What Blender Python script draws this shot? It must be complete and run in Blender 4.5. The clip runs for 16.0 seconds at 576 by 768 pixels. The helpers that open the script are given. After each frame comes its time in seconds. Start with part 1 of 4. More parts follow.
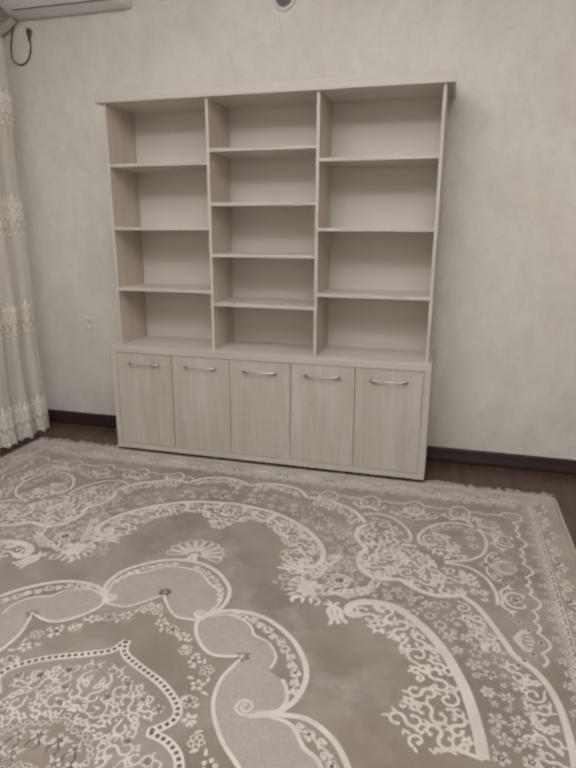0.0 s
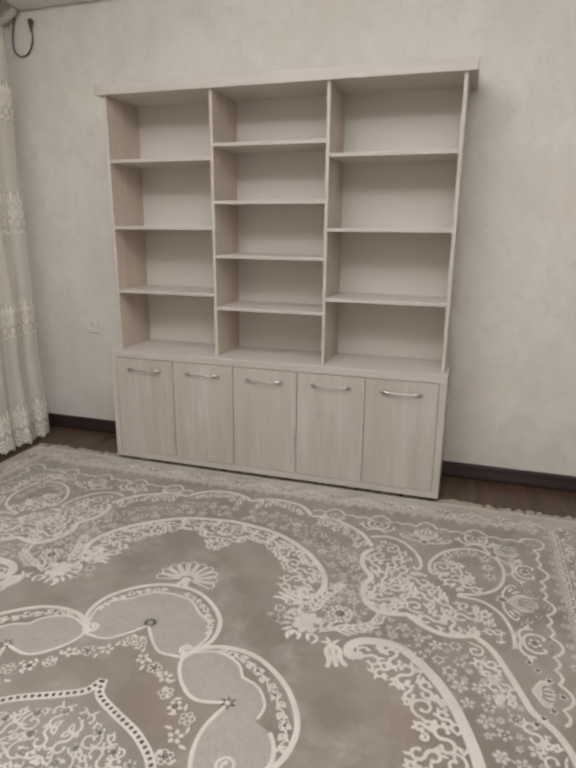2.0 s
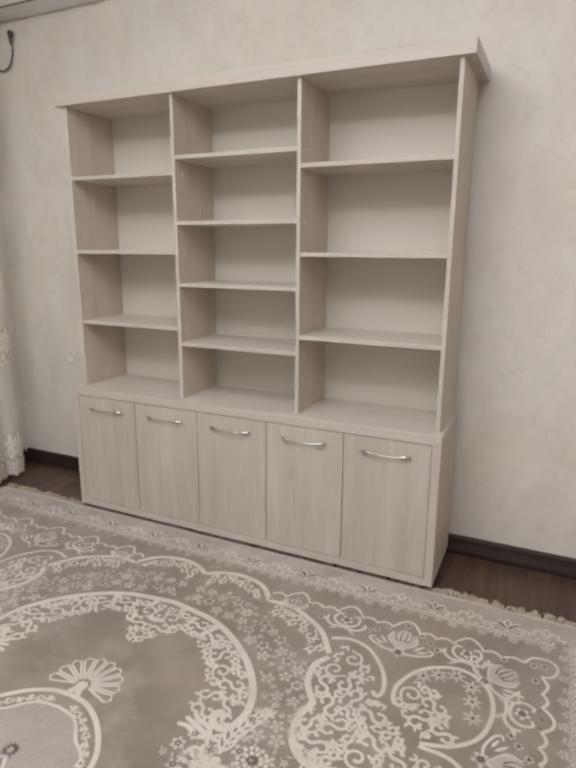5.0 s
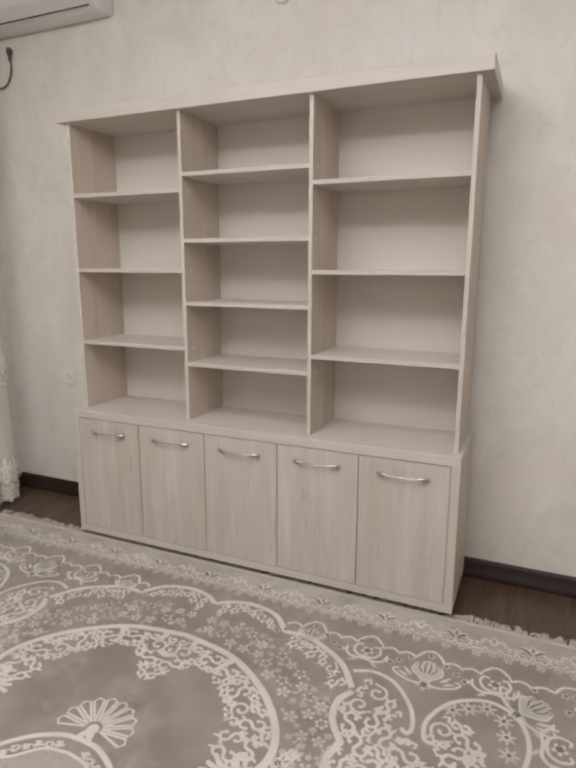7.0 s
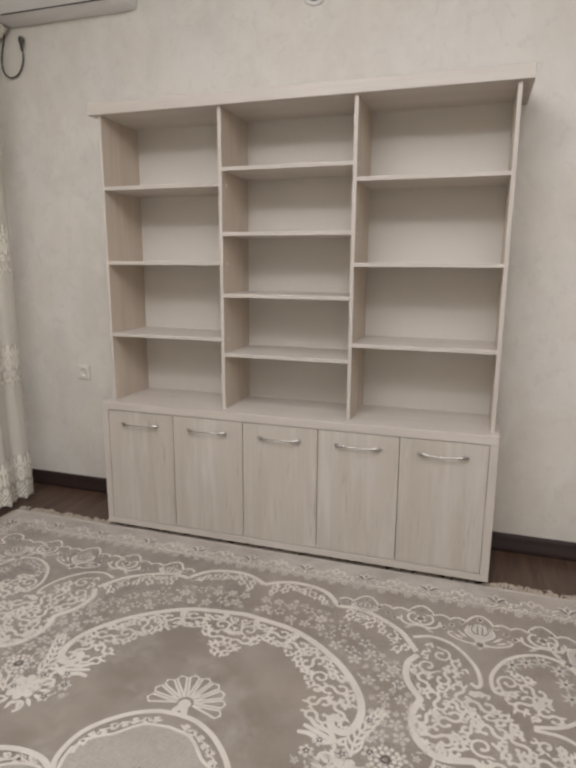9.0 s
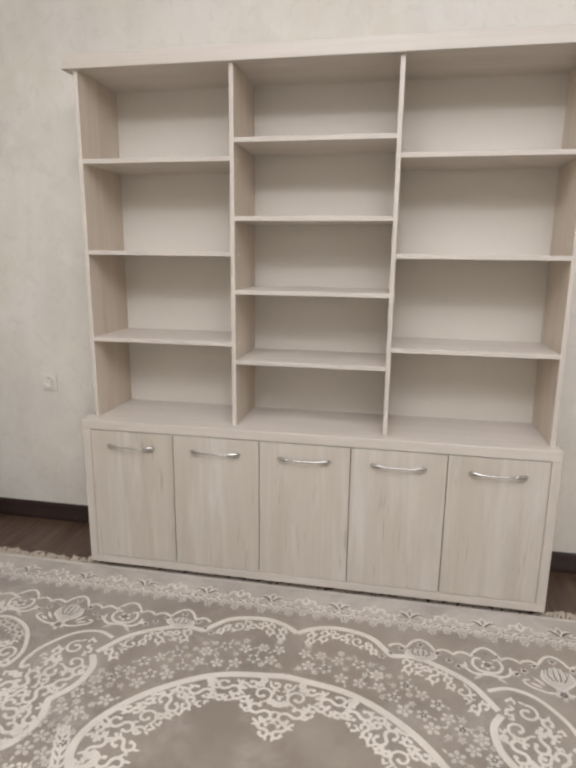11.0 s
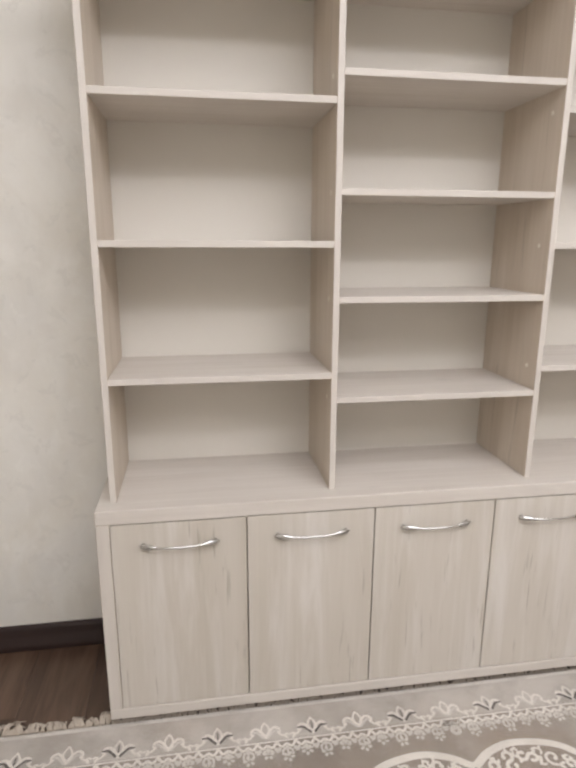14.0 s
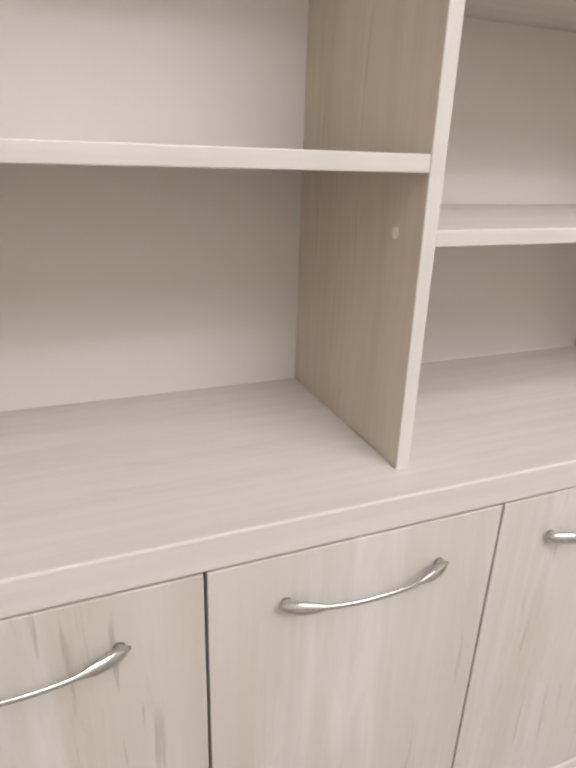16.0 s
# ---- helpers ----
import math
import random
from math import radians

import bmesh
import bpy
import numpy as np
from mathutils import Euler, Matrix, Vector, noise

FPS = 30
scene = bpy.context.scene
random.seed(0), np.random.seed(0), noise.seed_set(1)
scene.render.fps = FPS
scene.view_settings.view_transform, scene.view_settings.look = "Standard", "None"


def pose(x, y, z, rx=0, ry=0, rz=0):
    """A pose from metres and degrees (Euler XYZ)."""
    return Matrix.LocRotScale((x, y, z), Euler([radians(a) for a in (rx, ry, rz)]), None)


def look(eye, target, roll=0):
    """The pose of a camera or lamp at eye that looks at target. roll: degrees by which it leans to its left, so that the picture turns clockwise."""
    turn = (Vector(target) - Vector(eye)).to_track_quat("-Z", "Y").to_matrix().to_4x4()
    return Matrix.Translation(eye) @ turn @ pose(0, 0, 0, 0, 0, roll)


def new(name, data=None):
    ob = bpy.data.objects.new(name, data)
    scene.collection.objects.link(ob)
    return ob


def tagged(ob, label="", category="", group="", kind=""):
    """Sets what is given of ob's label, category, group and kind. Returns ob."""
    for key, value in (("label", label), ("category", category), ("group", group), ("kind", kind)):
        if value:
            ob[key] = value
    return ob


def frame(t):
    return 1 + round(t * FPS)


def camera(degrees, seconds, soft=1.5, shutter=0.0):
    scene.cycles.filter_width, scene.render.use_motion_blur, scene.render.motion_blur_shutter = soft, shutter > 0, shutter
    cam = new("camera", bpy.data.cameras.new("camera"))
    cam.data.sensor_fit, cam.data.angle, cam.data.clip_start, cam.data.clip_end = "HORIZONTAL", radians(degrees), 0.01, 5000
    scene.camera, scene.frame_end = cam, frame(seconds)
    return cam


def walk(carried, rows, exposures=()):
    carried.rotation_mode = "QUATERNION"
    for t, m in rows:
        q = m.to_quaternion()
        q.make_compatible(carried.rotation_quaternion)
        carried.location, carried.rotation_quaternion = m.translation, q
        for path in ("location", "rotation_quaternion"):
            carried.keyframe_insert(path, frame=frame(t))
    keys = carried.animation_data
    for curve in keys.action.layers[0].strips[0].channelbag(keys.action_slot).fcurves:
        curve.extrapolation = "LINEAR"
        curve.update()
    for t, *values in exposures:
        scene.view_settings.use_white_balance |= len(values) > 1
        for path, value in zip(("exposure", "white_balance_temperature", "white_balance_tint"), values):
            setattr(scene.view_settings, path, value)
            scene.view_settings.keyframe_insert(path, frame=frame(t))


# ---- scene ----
cam = camera(53.1, 16.0, soft=3.4)
PATH = [
    (0, (1.848, -2.877, 1.296), (1.338, -1.014, 0.779), 0.2),
    (0.5, (1.869, -2.855, 1.302), (1.337, -1.001, 0.774), 0.36),
    (1, (1.904, -2.826, 1.299), (1.351, -0.979, 0.766), 0.62),
    (1.5, (1.905, -2.767, 1.308), (1.349, -0.922, 0.769), 0.5),
    (2, (1.868, -2.675, 1.306), (1.29, -0.833, 0.782), 0.46),
    (2.5, (1.908, -2.545, 1.298), (1.266, -0.722, 0.785), 0.46),
    (3, (2.002, -2.42, 1.317), (1.304, -0.618, 0.802), 0.36),
    (3.5, (2.04, -2.348, 1.32), (1.322, -0.555, 0.802), 0.42),
    (6, (2.169, -1.961, 1.323), (1.308, -0.205, 0.904), 0.32),
    (6.5, (2.147, -1.966, 1.32), (1.316, -0.194, 0.911), 0.32),
    (7, (2.013, -2.048, 1.317), (1.232, -0.25, 0.919), 0.16),
    (7.5, (1.929, -2.131, 1.305), (1.183, -0.319, 0.906), 0.22),
    (8, (1.926, -2.176, 1.31), (1.208, -0.354, 0.904), 0.46),
    (8.5, (1.849, -2.225, 1.307), (1.184, -0.381, 0.91), 0.46),
    (9, (1.676, -2.285, 1.299), (1.075, -0.421, 0.891), 0.32),
    (9.5, (1.552, -2.282, 1.288), (1.011, -0.401, 0.87), 0.56),
    (12, (0.893, -1.804, 1.322), (0.711, 0.137, 0.872), 0.4),
    (12.5, (0.689, -1.743, 1.327), (0.628, 0.206, 0.886), 0.4),
    (13, (0.542, -1.633, 1.308), (0.588, 0.314, 0.855), 0.4),
    (13.5, (0.45, -1.482, 1.308), (0.621, 0.456, 0.845), 0.4),
    (14, (0.271, -1.371, 1.304), (0.573, 0.547, 0.826), 0.2),
    (14.5, (0.167, -1.228, 1.289), (0.567, 0.656, 0.751), -0.1),
    (15, (0.194, -0.978, 1.255), (0.69, 0.849, 0.609), -0.6),
    (15.5, (0.224, -0.697, 1.175), (0.827, 1.069, 0.455), -0.2),
    (16, (0.281, -0.421, 0.97), (0.992, 1.297, 0.233), 1.9),
]
LIGHTEN = [(0, -0.80, 6500, 10), (1.5, -0.77, 6500, 10), (3.5, -0.62, 6490, 10), (6, -0.58, 6510, 11), (9, -0.66, 6500, 11), (9.7, -0.58, 6470, 11), (12, -0.21, 6380, 10), (12.5, -0.17, 6360, 10), (14.5, -0.07, 6350, 11), (16, 0.09, 6240, 10)]
walk(cam, [(t, look(eye, target, roll)) for t, eye, target, roll in PATH], LIGHTEN)
# ---------------------------------------------------------------- light
world = bpy.data.worlds.new("room_night")
world.use_nodes = True
world.node_tree.nodes["Background"].inputs[0].default_value = (0.9, 0.92, 1.0, 1)
world.node_tree.nodes["Background"].inputs[1].default_value = 0.02
scene.world = world


def lamp(name, kind, matrix, watts, size, colour):
    data = bpy.data.lights.new(name, kind)
    data.energy, data.color = watts, colour
    if kind == "AREA":
        data.shape, data.size, data.size_y = "RECTANGLE", size[0], size[1]
    else:
        data.shadow_soft_size = size
    ob = new(name, data)
    ob.matrix_world = matrix
    return ob


CEIL = 2.85
BAR = (1.15, -2.25, 2.73)
GLOBES = (-0.80, -0.40, 0.0, 0.40, 0.80)
COOL_WHITE = (0.985, 0.975, 1.0)
# the globes of the hanging lamp over the rug
for dx in GLOBES:
    lamp("globe_light", "POINT", pose(BAR[0] + dx, BAR[1], BAR[2]), 7.7, 0.070, COOL_WHITE)
# added fill: an unseen glowing ceiling panel that softens the shade
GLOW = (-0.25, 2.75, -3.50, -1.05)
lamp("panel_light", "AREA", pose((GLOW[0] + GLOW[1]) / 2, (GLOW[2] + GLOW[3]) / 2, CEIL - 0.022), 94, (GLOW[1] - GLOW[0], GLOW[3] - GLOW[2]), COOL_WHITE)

# ---------------------------------------------------------------- materials


class Nodes:
    """A small wrapper that adds nodes to a material and links them."""

    def __init__(self, name):
        self.mat = bpy.data.materials.new(name)
        self.mat.use_nodes = True
        self.tree = self.mat.node_tree
        self.bsdf = self.tree.nodes["Principled BSDF"]

    def add(self, kind, **values):
        node = self.tree.nodes.new(kind)
        for key, value in values.items():
            node.inputs[key].default_value = value
        return node

    def link(self, a, b):
        self.tree.links.new(a, b)

    def coords(self, scale, spread=0.0):
        tc = self.add("ShaderNodeTexCoord")
        out = tc.outputs["Object"]
        if spread:
            info = self.add("ShaderNodeObjectInfo")
            mul = self.add("ShaderNodeMath")
            mul.operation = "MULTIPLY"
            mul.inputs[1].default_value = spread
            self.link(info.outputs["Random"], mul.inputs[0])
            shift = self.add("ShaderNodeVectorMath")
            self.link(out, shift.inputs[0])
            self.link(mul.outputs[0], shift.inputs[1])
            out = shift.outputs[0]
        mapping = self.add("ShaderNodeMapping")
        mapping.inputs["Scale"].default_value = scale
        self.link(out, mapping.inputs["Vector"])
        return mapping.outputs[0]

    def noise(self, vec, scale, detail=4.0, rough=0.5, warp=0.0):
        n = self.add("ShaderNodeTexNoise", Scale=scale, Detail=detail, Roughness=rough, Distortion=warp)
        self.link(vec, n.inputs["Vector"])
        return n.outputs["Fac"]

    def ramp(self, fac, *stops):
        r = self.add("ShaderNodeValToRGB")
        while len(r.color_ramp.elements) < len(stops):
            r.color_ramp.elements.new(0.5)
        for el, (at, col) in zip(r.color_ramp.elements, stops):
            el.position = at
            el.color = (*col, 1) if len(col) == 3 else col
        self.link(fac, r.inputs[0])
        return r.outputs[0]

    def mix(self, a, b, fac, mode="MIX"):
        m = self.add("ShaderNodeMix")
        m.data_type, m.blend_type = "RGBA", mode
        for sock, value in ((m.inputs[0], fac), (m.inputs[6], a), (m.inputs[7], b)):
            if isinstance(value, (int, float)):
                sock.default_value = value
            elif isinstance(value, tuple):
                sock.default_value = (*value, 1)
            else:
                self.link(value, sock)
        return m.outputs[2]

    def bump(self, height, strength, distance=0.002):
        b = self.add("ShaderNodeBump", Strength=strength, Distance=distance)
        self.link(height, b.inputs["Height"])
        self.link(b.outputs[0], self.bsdf.inputs["Normal"])

    def done(self, colour, rough=0.5, metal=0.0, spec=0.5):
        if isinstance(colour, tuple):
            self.bsdf.inputs["Base Color"].default_value = (*colour, 1)
        else:
            self.link(colour, self.bsdf.inputs["Base Color"])
        if isinstance(rough, float):
            self.bsdf.inputs["Roughness"].default_value = rough
        else:
            self.link(rough, self.bsdf.inputs["Roughness"])
        self.bsdf.inputs["Metallic"].default_value = metal
        self.bsdf.inputs["Specular IOR Level"].default_value = spec
        return self.mat


WHITE, BLACK = (1, 1, 1), (0, 0, 0)


def laminate(name, axis, light, dark, marks=0.36):
    """Pale ash laminate, its grain along one axis."""
    n = Nodes(name)

    def along(across, length):
        s = [across] * 3
        s[axis] = length
        return n.coords(tuple(s), 37.0)

    broad = n.noise(along(8, 0.7), 1.6, 4, 0.6, 0.5)
    fine = n.noise(along(60, 1.6), 1.5, 4, 0.6, 0.2)
    fleck = n.noise(along(22, 2.2), 1.4, 4, 0.62, 0.7)
    col = n.mix(dark, light, n.ramp(broad, (0.34, BLACK), (0.66, WHITE)))
    col = n.mix(col, n.ramp(fine, (0.3, (0.955, 0.95, 0.94)), (0.62, (1.015, 1.015, 1.015))), 1.0, "MULTIPLY")
    mark = n.ramp(fleck, (0.60, BLACK), (0.70, (marks,) * 3))
    col = n.mix(col, tuple(c * 0.6 for c in dark), mark)
    n.bump(fine, 0.08, 0.001)
    return n.done(col, n.ramp(fine, (0.3, (0.46, 0.46, 0.46)), (0.7, (0.36, 0.36, 0.36))), 0, 0.4)


# one ash: uprights coloured warmer for bounced light, flats paler for top light
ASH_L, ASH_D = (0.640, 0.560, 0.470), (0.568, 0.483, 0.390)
ash_up = laminate("ash_laminate_upright_bounce", 2, ASH_L, ASH_D, 0.42)
ash_flat = laminate("ash_laminate_flat_toplit", 0, (0.650, 0.600, 0.546), (0.600, 0.545, 0.487), 0.22)
ash_edge = laminate("ash_edge_band", 0, (0.585, 0.540, 0.490), (0.535, 0.488, 0.438), 0.10)
ash_edge_up = laminate("ash_edge_band_upright", 2, (0.585, 0.540, 0.490), (0.535, 0.488, 0.438), 0.10)


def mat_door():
    """The doors' ash laminate, coloured cooler for overhead light, with pale washed streaks, short dark pores and a
    rare knot.
    """
    n = Nodes("ash_door_cool_lit")
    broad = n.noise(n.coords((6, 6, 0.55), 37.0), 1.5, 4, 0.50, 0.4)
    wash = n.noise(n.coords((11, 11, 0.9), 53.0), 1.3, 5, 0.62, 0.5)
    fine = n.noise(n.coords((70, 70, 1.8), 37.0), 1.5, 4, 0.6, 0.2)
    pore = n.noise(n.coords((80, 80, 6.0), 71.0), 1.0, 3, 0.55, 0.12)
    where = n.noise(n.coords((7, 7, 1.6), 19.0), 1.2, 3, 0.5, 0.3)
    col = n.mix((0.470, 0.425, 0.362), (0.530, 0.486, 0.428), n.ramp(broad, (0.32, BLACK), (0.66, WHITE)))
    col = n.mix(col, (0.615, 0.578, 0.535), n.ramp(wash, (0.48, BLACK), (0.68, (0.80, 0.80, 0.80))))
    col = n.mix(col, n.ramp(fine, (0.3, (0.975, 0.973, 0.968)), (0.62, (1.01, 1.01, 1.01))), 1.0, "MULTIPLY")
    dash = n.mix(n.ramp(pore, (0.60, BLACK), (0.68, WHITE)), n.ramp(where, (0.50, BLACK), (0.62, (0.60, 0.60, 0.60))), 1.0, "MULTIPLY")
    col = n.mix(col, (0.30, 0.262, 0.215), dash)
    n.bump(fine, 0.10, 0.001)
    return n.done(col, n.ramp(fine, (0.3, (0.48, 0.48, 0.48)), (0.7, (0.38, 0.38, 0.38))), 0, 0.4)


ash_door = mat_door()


def mat_back():
    n = Nodes("pale_back_board")
    v = n.coords((1, 1, 1))
    col = n.mix((0.640, 0.602, 0.540), (0.685, 0.646, 0.582), n.noise(v, 3.0, 3))
    n.bump(n.noise(v, 260.0, 2), 0.05, 0.0006)
    return n.done(col, 0.55, 0, 0.35)


def mat_wallpaper():
    """Cream vinyl wallpaper with a faint blotchy damask and a fine emboss."""
    n = Nodes("cream_wallpaper")
    v = n.coords((1, 1, 1))
    blot = n.noise(n.coords((1, 1, 0.6)), 5.0, 5, 0.62, 0.4)
    damask = n.noise(v, 15.0, 4, 0.6, 0.5)
    fine = n.noise(v, 190.0, 3, 0.6)
    col = n.mix((0.692, 0.660, 0.602), (0.757, 0.729, 0.674), n.ramp(blot, (0.36, BLACK), (0.62, WHITE)))
    hue = n.noise(n.coords((1, 1, 0.8)), 2.3, 4, 0.6, 0.6)
    col = n.mix(col, n.ramp(hue, (0.36, (1.010, 0.998, 0.972)), (0.64, (0.99, 0.997, 1.012))), 1.0, "MULTIPLY")
    pale = n.noise(n.coords((1, 1, 0.75), 0.0), 3.6, 5, 0.62, 0.5)
    col = n.mix(col, (0.795, 0.772, 0.725), n.ramp(pale, (0.53, BLACK), (0.66, (0.60, 0.60, 0.60))))
    mark = n.ramp(damask, (0.57, BLACK), (0.63, (0.34, 0.34, 0.34)), (0.70, BLACK))
    col = n.mix(col, (0.60, 0.575, 0.525), mark)
    glow = n.ramp(damask, (0.30, (0.5, 0.5, 0.5)), (0.40, BLACK))
    col = n.mix(col, (0.80, 0.77, 0.715), glow)
    h = n.mix(n.ramp(damask, (0.35, BLACK), (0.65, WHITE)), fine, 0.45)
    n.bump(h, 0.22, 0.0018)
    return n.done(col, 0.52, 0, 0.4)


def mat_plain(name, a, b, scale, rough, metal=0.0, bump=0.0, spec=0.5):
    n = Nodes(name)
    v = n.coords((1, 1, 1))
    f = n.noise(v, scale, 4)
    if bump:
        n.bump(n.noise(v, scale * 8, 3), bump, 0.001)
    return n.done(n.mix(a, b, f), rough, metal, spec)


def mat_floor():
    n = Nodes("dark_walnut_laminate")
    g = n.coords((15, 1.6, 15), 11.0)
    wide = n.coords((9, 0.9, 7), 11.0)
    grain = n.noise(g, 2.0, 6, 0.6, 0.8)
    tone = n.noise(wide, 1.8, 3, 0.5, 0.6)
    info = n.add("ShaderNodeObjectInfo")
    col = n.mix((0.042, 0.024, 0.016), (0.130, 0.076, 0.049), n.ramp(grain, (0.3, BLACK), (0.72, WHITE)))
    col = n.mix(col, (0.165, 0.104, 0.07), n.ramp(tone, (0.5, BLACK), (0.75, (0.6, 0.6, 0.6))))
    col = n.mix(col, (0.04, 0.024, 0.017), n.ramp(info.outputs["Random"], (0.0, BLACK), (1.0, (0.45, 0.45, 0.45))))
    n.bump(grain, 0.15, 0.001)
    return n.done(col, n.ramp(grain, (0.2, (0.42, 0.42, 0.42)), (0.8, (0.28, 0.28, 0.28))), 0, 0.5)


def mat_pile(name, a, b, mottle=2.5, fibre=0.7, sheen_patch=None, rust=None):
    """Cut pile of a woven rug: mottled colour and a fibrous surface."""
    n = Nodes(name)
    v = n.coords((1, 1, 1))
    soft = n.noise(v, mottle, 5, 0.6, 0.1)
    weave = n.noise(n.coords((1, 2.6, 1)), 330.0, 3, 0.65)
    col = n.mix(a, b, n.ramp(soft, (0.38, BLACK), (0.60, WHITE)))
    # paler cloudy patches put the pile's sheen into the colour
    if sheen_patch:
        col = n.mix(col, sheen_patch, n.ramp(n.noise(v, 4.3, 6, 0.68, 0.1), (0.52, BLACK), (0.68, (0.85, 0.85, 0.85))))
    if rust:
        col = n.mix(col, rust, n.ramp(n.noise(v, 1.5, 5, 0.62, 0.3), (0.48, BLACK), (0.68, (0.50, 0.50, 0.50))))
    col = n.mix(col, n.ramp(weave, (0.3, (0.80, 0.80, 0.80)), (0.68, (1.06, 1.06, 1.06))), 1.0, "MULTIPLY")
    n.bump(weave, fibre, 0.003)
    n.bsdf.inputs["Sheen Weight"].default_value = 0.6
    n.bsdf.inputs["Sheen Roughness"].default_value = 0.4
    return n.done(col, 0.92, 0, 0.15)


def mat_linen(name):
    """The flat-woven, silvery cartouches: a fine cross weave."""
    n = Nodes(name)
    v = n.coords((1, 1, 1))
    w1 = n.noise(n.coords((30, 420, 1)), 1.0, 2, 0.6)
    w2 = n.noise(n.coords((420, 30, 1)), 1.0, 2, 0.6)
    w = n.mix(w1, w2, 0.5)
    col = n.mix((0.355, 0.322, 0.283), (0.435, 0.398, 0.352), n.noise(v, 7.0, 4))
    col = n.mix(col, n.ramp(w, (0.38, (0.82, 0.82, 0.82)), (0.62, (1.09, 1.09, 1.09))), 1.0, "MULTIPLY")
    n.bump(w, 0.5, 0.002)
    return n.done(col, 0.8, 0, 0.25)


def mat_voile(name, a, cover):
    """Sheer curtain cloth: threads that let part of the light through."""
    n = Nodes(name)
    weave = n.noise(n.coords((1, 1, 1)), 420.0, 2)
    n.bump(weave, 0.2, 0.001)
    n.done(n.mix(a, tuple(c * 0.92 for c in a), weave), 0.8, 0, 0.2)
    out = n.tree.nodes["Material Output"]
    thin = n.add("ShaderNodeBsdfTransparent")
    lucent = n.add("ShaderNodeBsdfTranslucent", Color=(*a, 1))
    cloth = n.add("ShaderNodeMixShader", Fac=0.3)
    n.link(n.bsdf.outputs[0], cloth.inputs[1])
    n.link(lucent.outputs[0], cloth.inputs[2])
    both = n.add("ShaderNodeMixShader", Fac=cover)
    n.link(thin.outputs[0], both.inputs[1])
    n.link(cloth.outputs[0], both.inputs[2])
    n.link(both.outputs[0], out.inputs[0])
    return n.mat


def mat_glow(name, colour, strength):
    n = Nodes(name)
    n.bsdf.inputs["Emission Color"].default_value = (*colour, 1)
    n.bsdf.inputs["Emission Strength"].default_value = strength
    return n.done((0.8, 0.8, 0.78), 0.3)


back_board = mat_back()
wallpaper = mat_wallpaper()
floor_wood = mat_floor()
wenge = mat_plain("wenge_skirting", (0.022, 0.012, 0.010), (0.036, 0.021, 0.018), 14, 0.5, 0, 0.1, 0.3)
ceiling_paint = mat_plain("white_ceiling_paint", (0.76, 0.75, 0.72), (0.8, 0.79, 0.76), 3, 0.85, 0, 0.1)
chrome = mat_plain("polished_chrome", (0.55, 0.545, 0.535), (0.62, 0.615, 0.605), 40, 0.13, 1.0)
white_plastic = mat_plain("white_plastic", (0.74, 0.735, 0.73), (0.79, 0.785, 0.78), 9, 0.3, 0, 0.0, 0.5)
cream_plastic = mat_plain("cream_plastic", (0.74, 0.71, 0.65), (0.78, 0.75, 0.69), 9, 0.35)
grey_plastic = mat_plain("grey_plastic", (0.22, 0.215, 0.21), (0.28, 0.275, 0.27), 30, 0.4)
dark_plastic = mat_plain("dark_plastic", (0.03, 0.03, 0.032), (0.05, 0.05, 0.052), 30, 0.35)
cable_rubber = mat_plain("grey_cable_rubber", (0.060, 0.054, 0.047), (0.085, 0.077, 0.067), 60, 0.5)
pipe_wrap = mat_plain("pale_pipe_wrap", (0.52, 0.48, 0.41), (0.62, 0.58, 0.50), 40, 0.7, 0, 0.4)
cap_plastic = mat_plain("cream_cap_plastic", (0.78, 0.72, 0.62), (0.82, 0.77, 0.68), 20, 0.4)
dark_gap = mat_plain("shaded_board_edge", (0.10, 0.08, 0.065), (0.14, 0.11, 0.09), 20, 0.8)
TAUPE = (0.250, 0.207, 0.168)
rug_pile = mat_pile("taupe_rug_pile", TAUPE, (0.348, 0.299, 0.250), 3.2, 0.7, (0.42, 0.375, 0.325), (0.305, 0.228, 0.168))
rug_grey = mat_pile("silver_grey_rug_pile", (0.39, 0.347, 0.300), (0.54, 0.492, 0.436), 5.0, 0.6, None, (0.44, 0.365, 0.295))
rug_tan = mat_pile("pale_tan_rug_pile", (0.35, 0.290, 0.235), (0.43, 0.365, 0.302), 4.0, 0.6, None, (0.37, 0.290, 0.220))
rug_heart = mat_pile("tan_heart_rug_pile", (0.27, 0.218, 0.172), (0.36, 0.305, 0.255), 6.0, 0.6, None, (0.30, 0.215, 0.150))
rug_linen = mat_linen("silver_flat_weave")
rug_cream = mat_pile("cream_rug_pile", (0.67, 0.618, 0.55), (0.76, 0.705, 0.635), 9.0, 0.7)
rug_soft = mat_pile("faded_cream_rug_pile", (0.52, 0.475, 0.421), (0.64, 0.591, 0.531), 9.0, 0.7)
rug_ash = mat_pile("ash_grey_rug_pile", (0.285, 0.252, 0.213), (0.365, 0.328, 0.284), 4.0, 0.7)
rug_dark = mat_pile("charcoal_rug_pile", (0.105, 0.092, 0.083), (0.17, 0.15, 0.135), 20.0, 0.5)
rug_dark.node_tree.nodes["Principled BSDF"].inputs["Sheen Weight"].default_value = 0.1
rug_brown = mat_pile("brown_rug_pile", (0.20, 0.155, 0.12), (0.26, 0.20, 0.16), 12.0, 0.6)
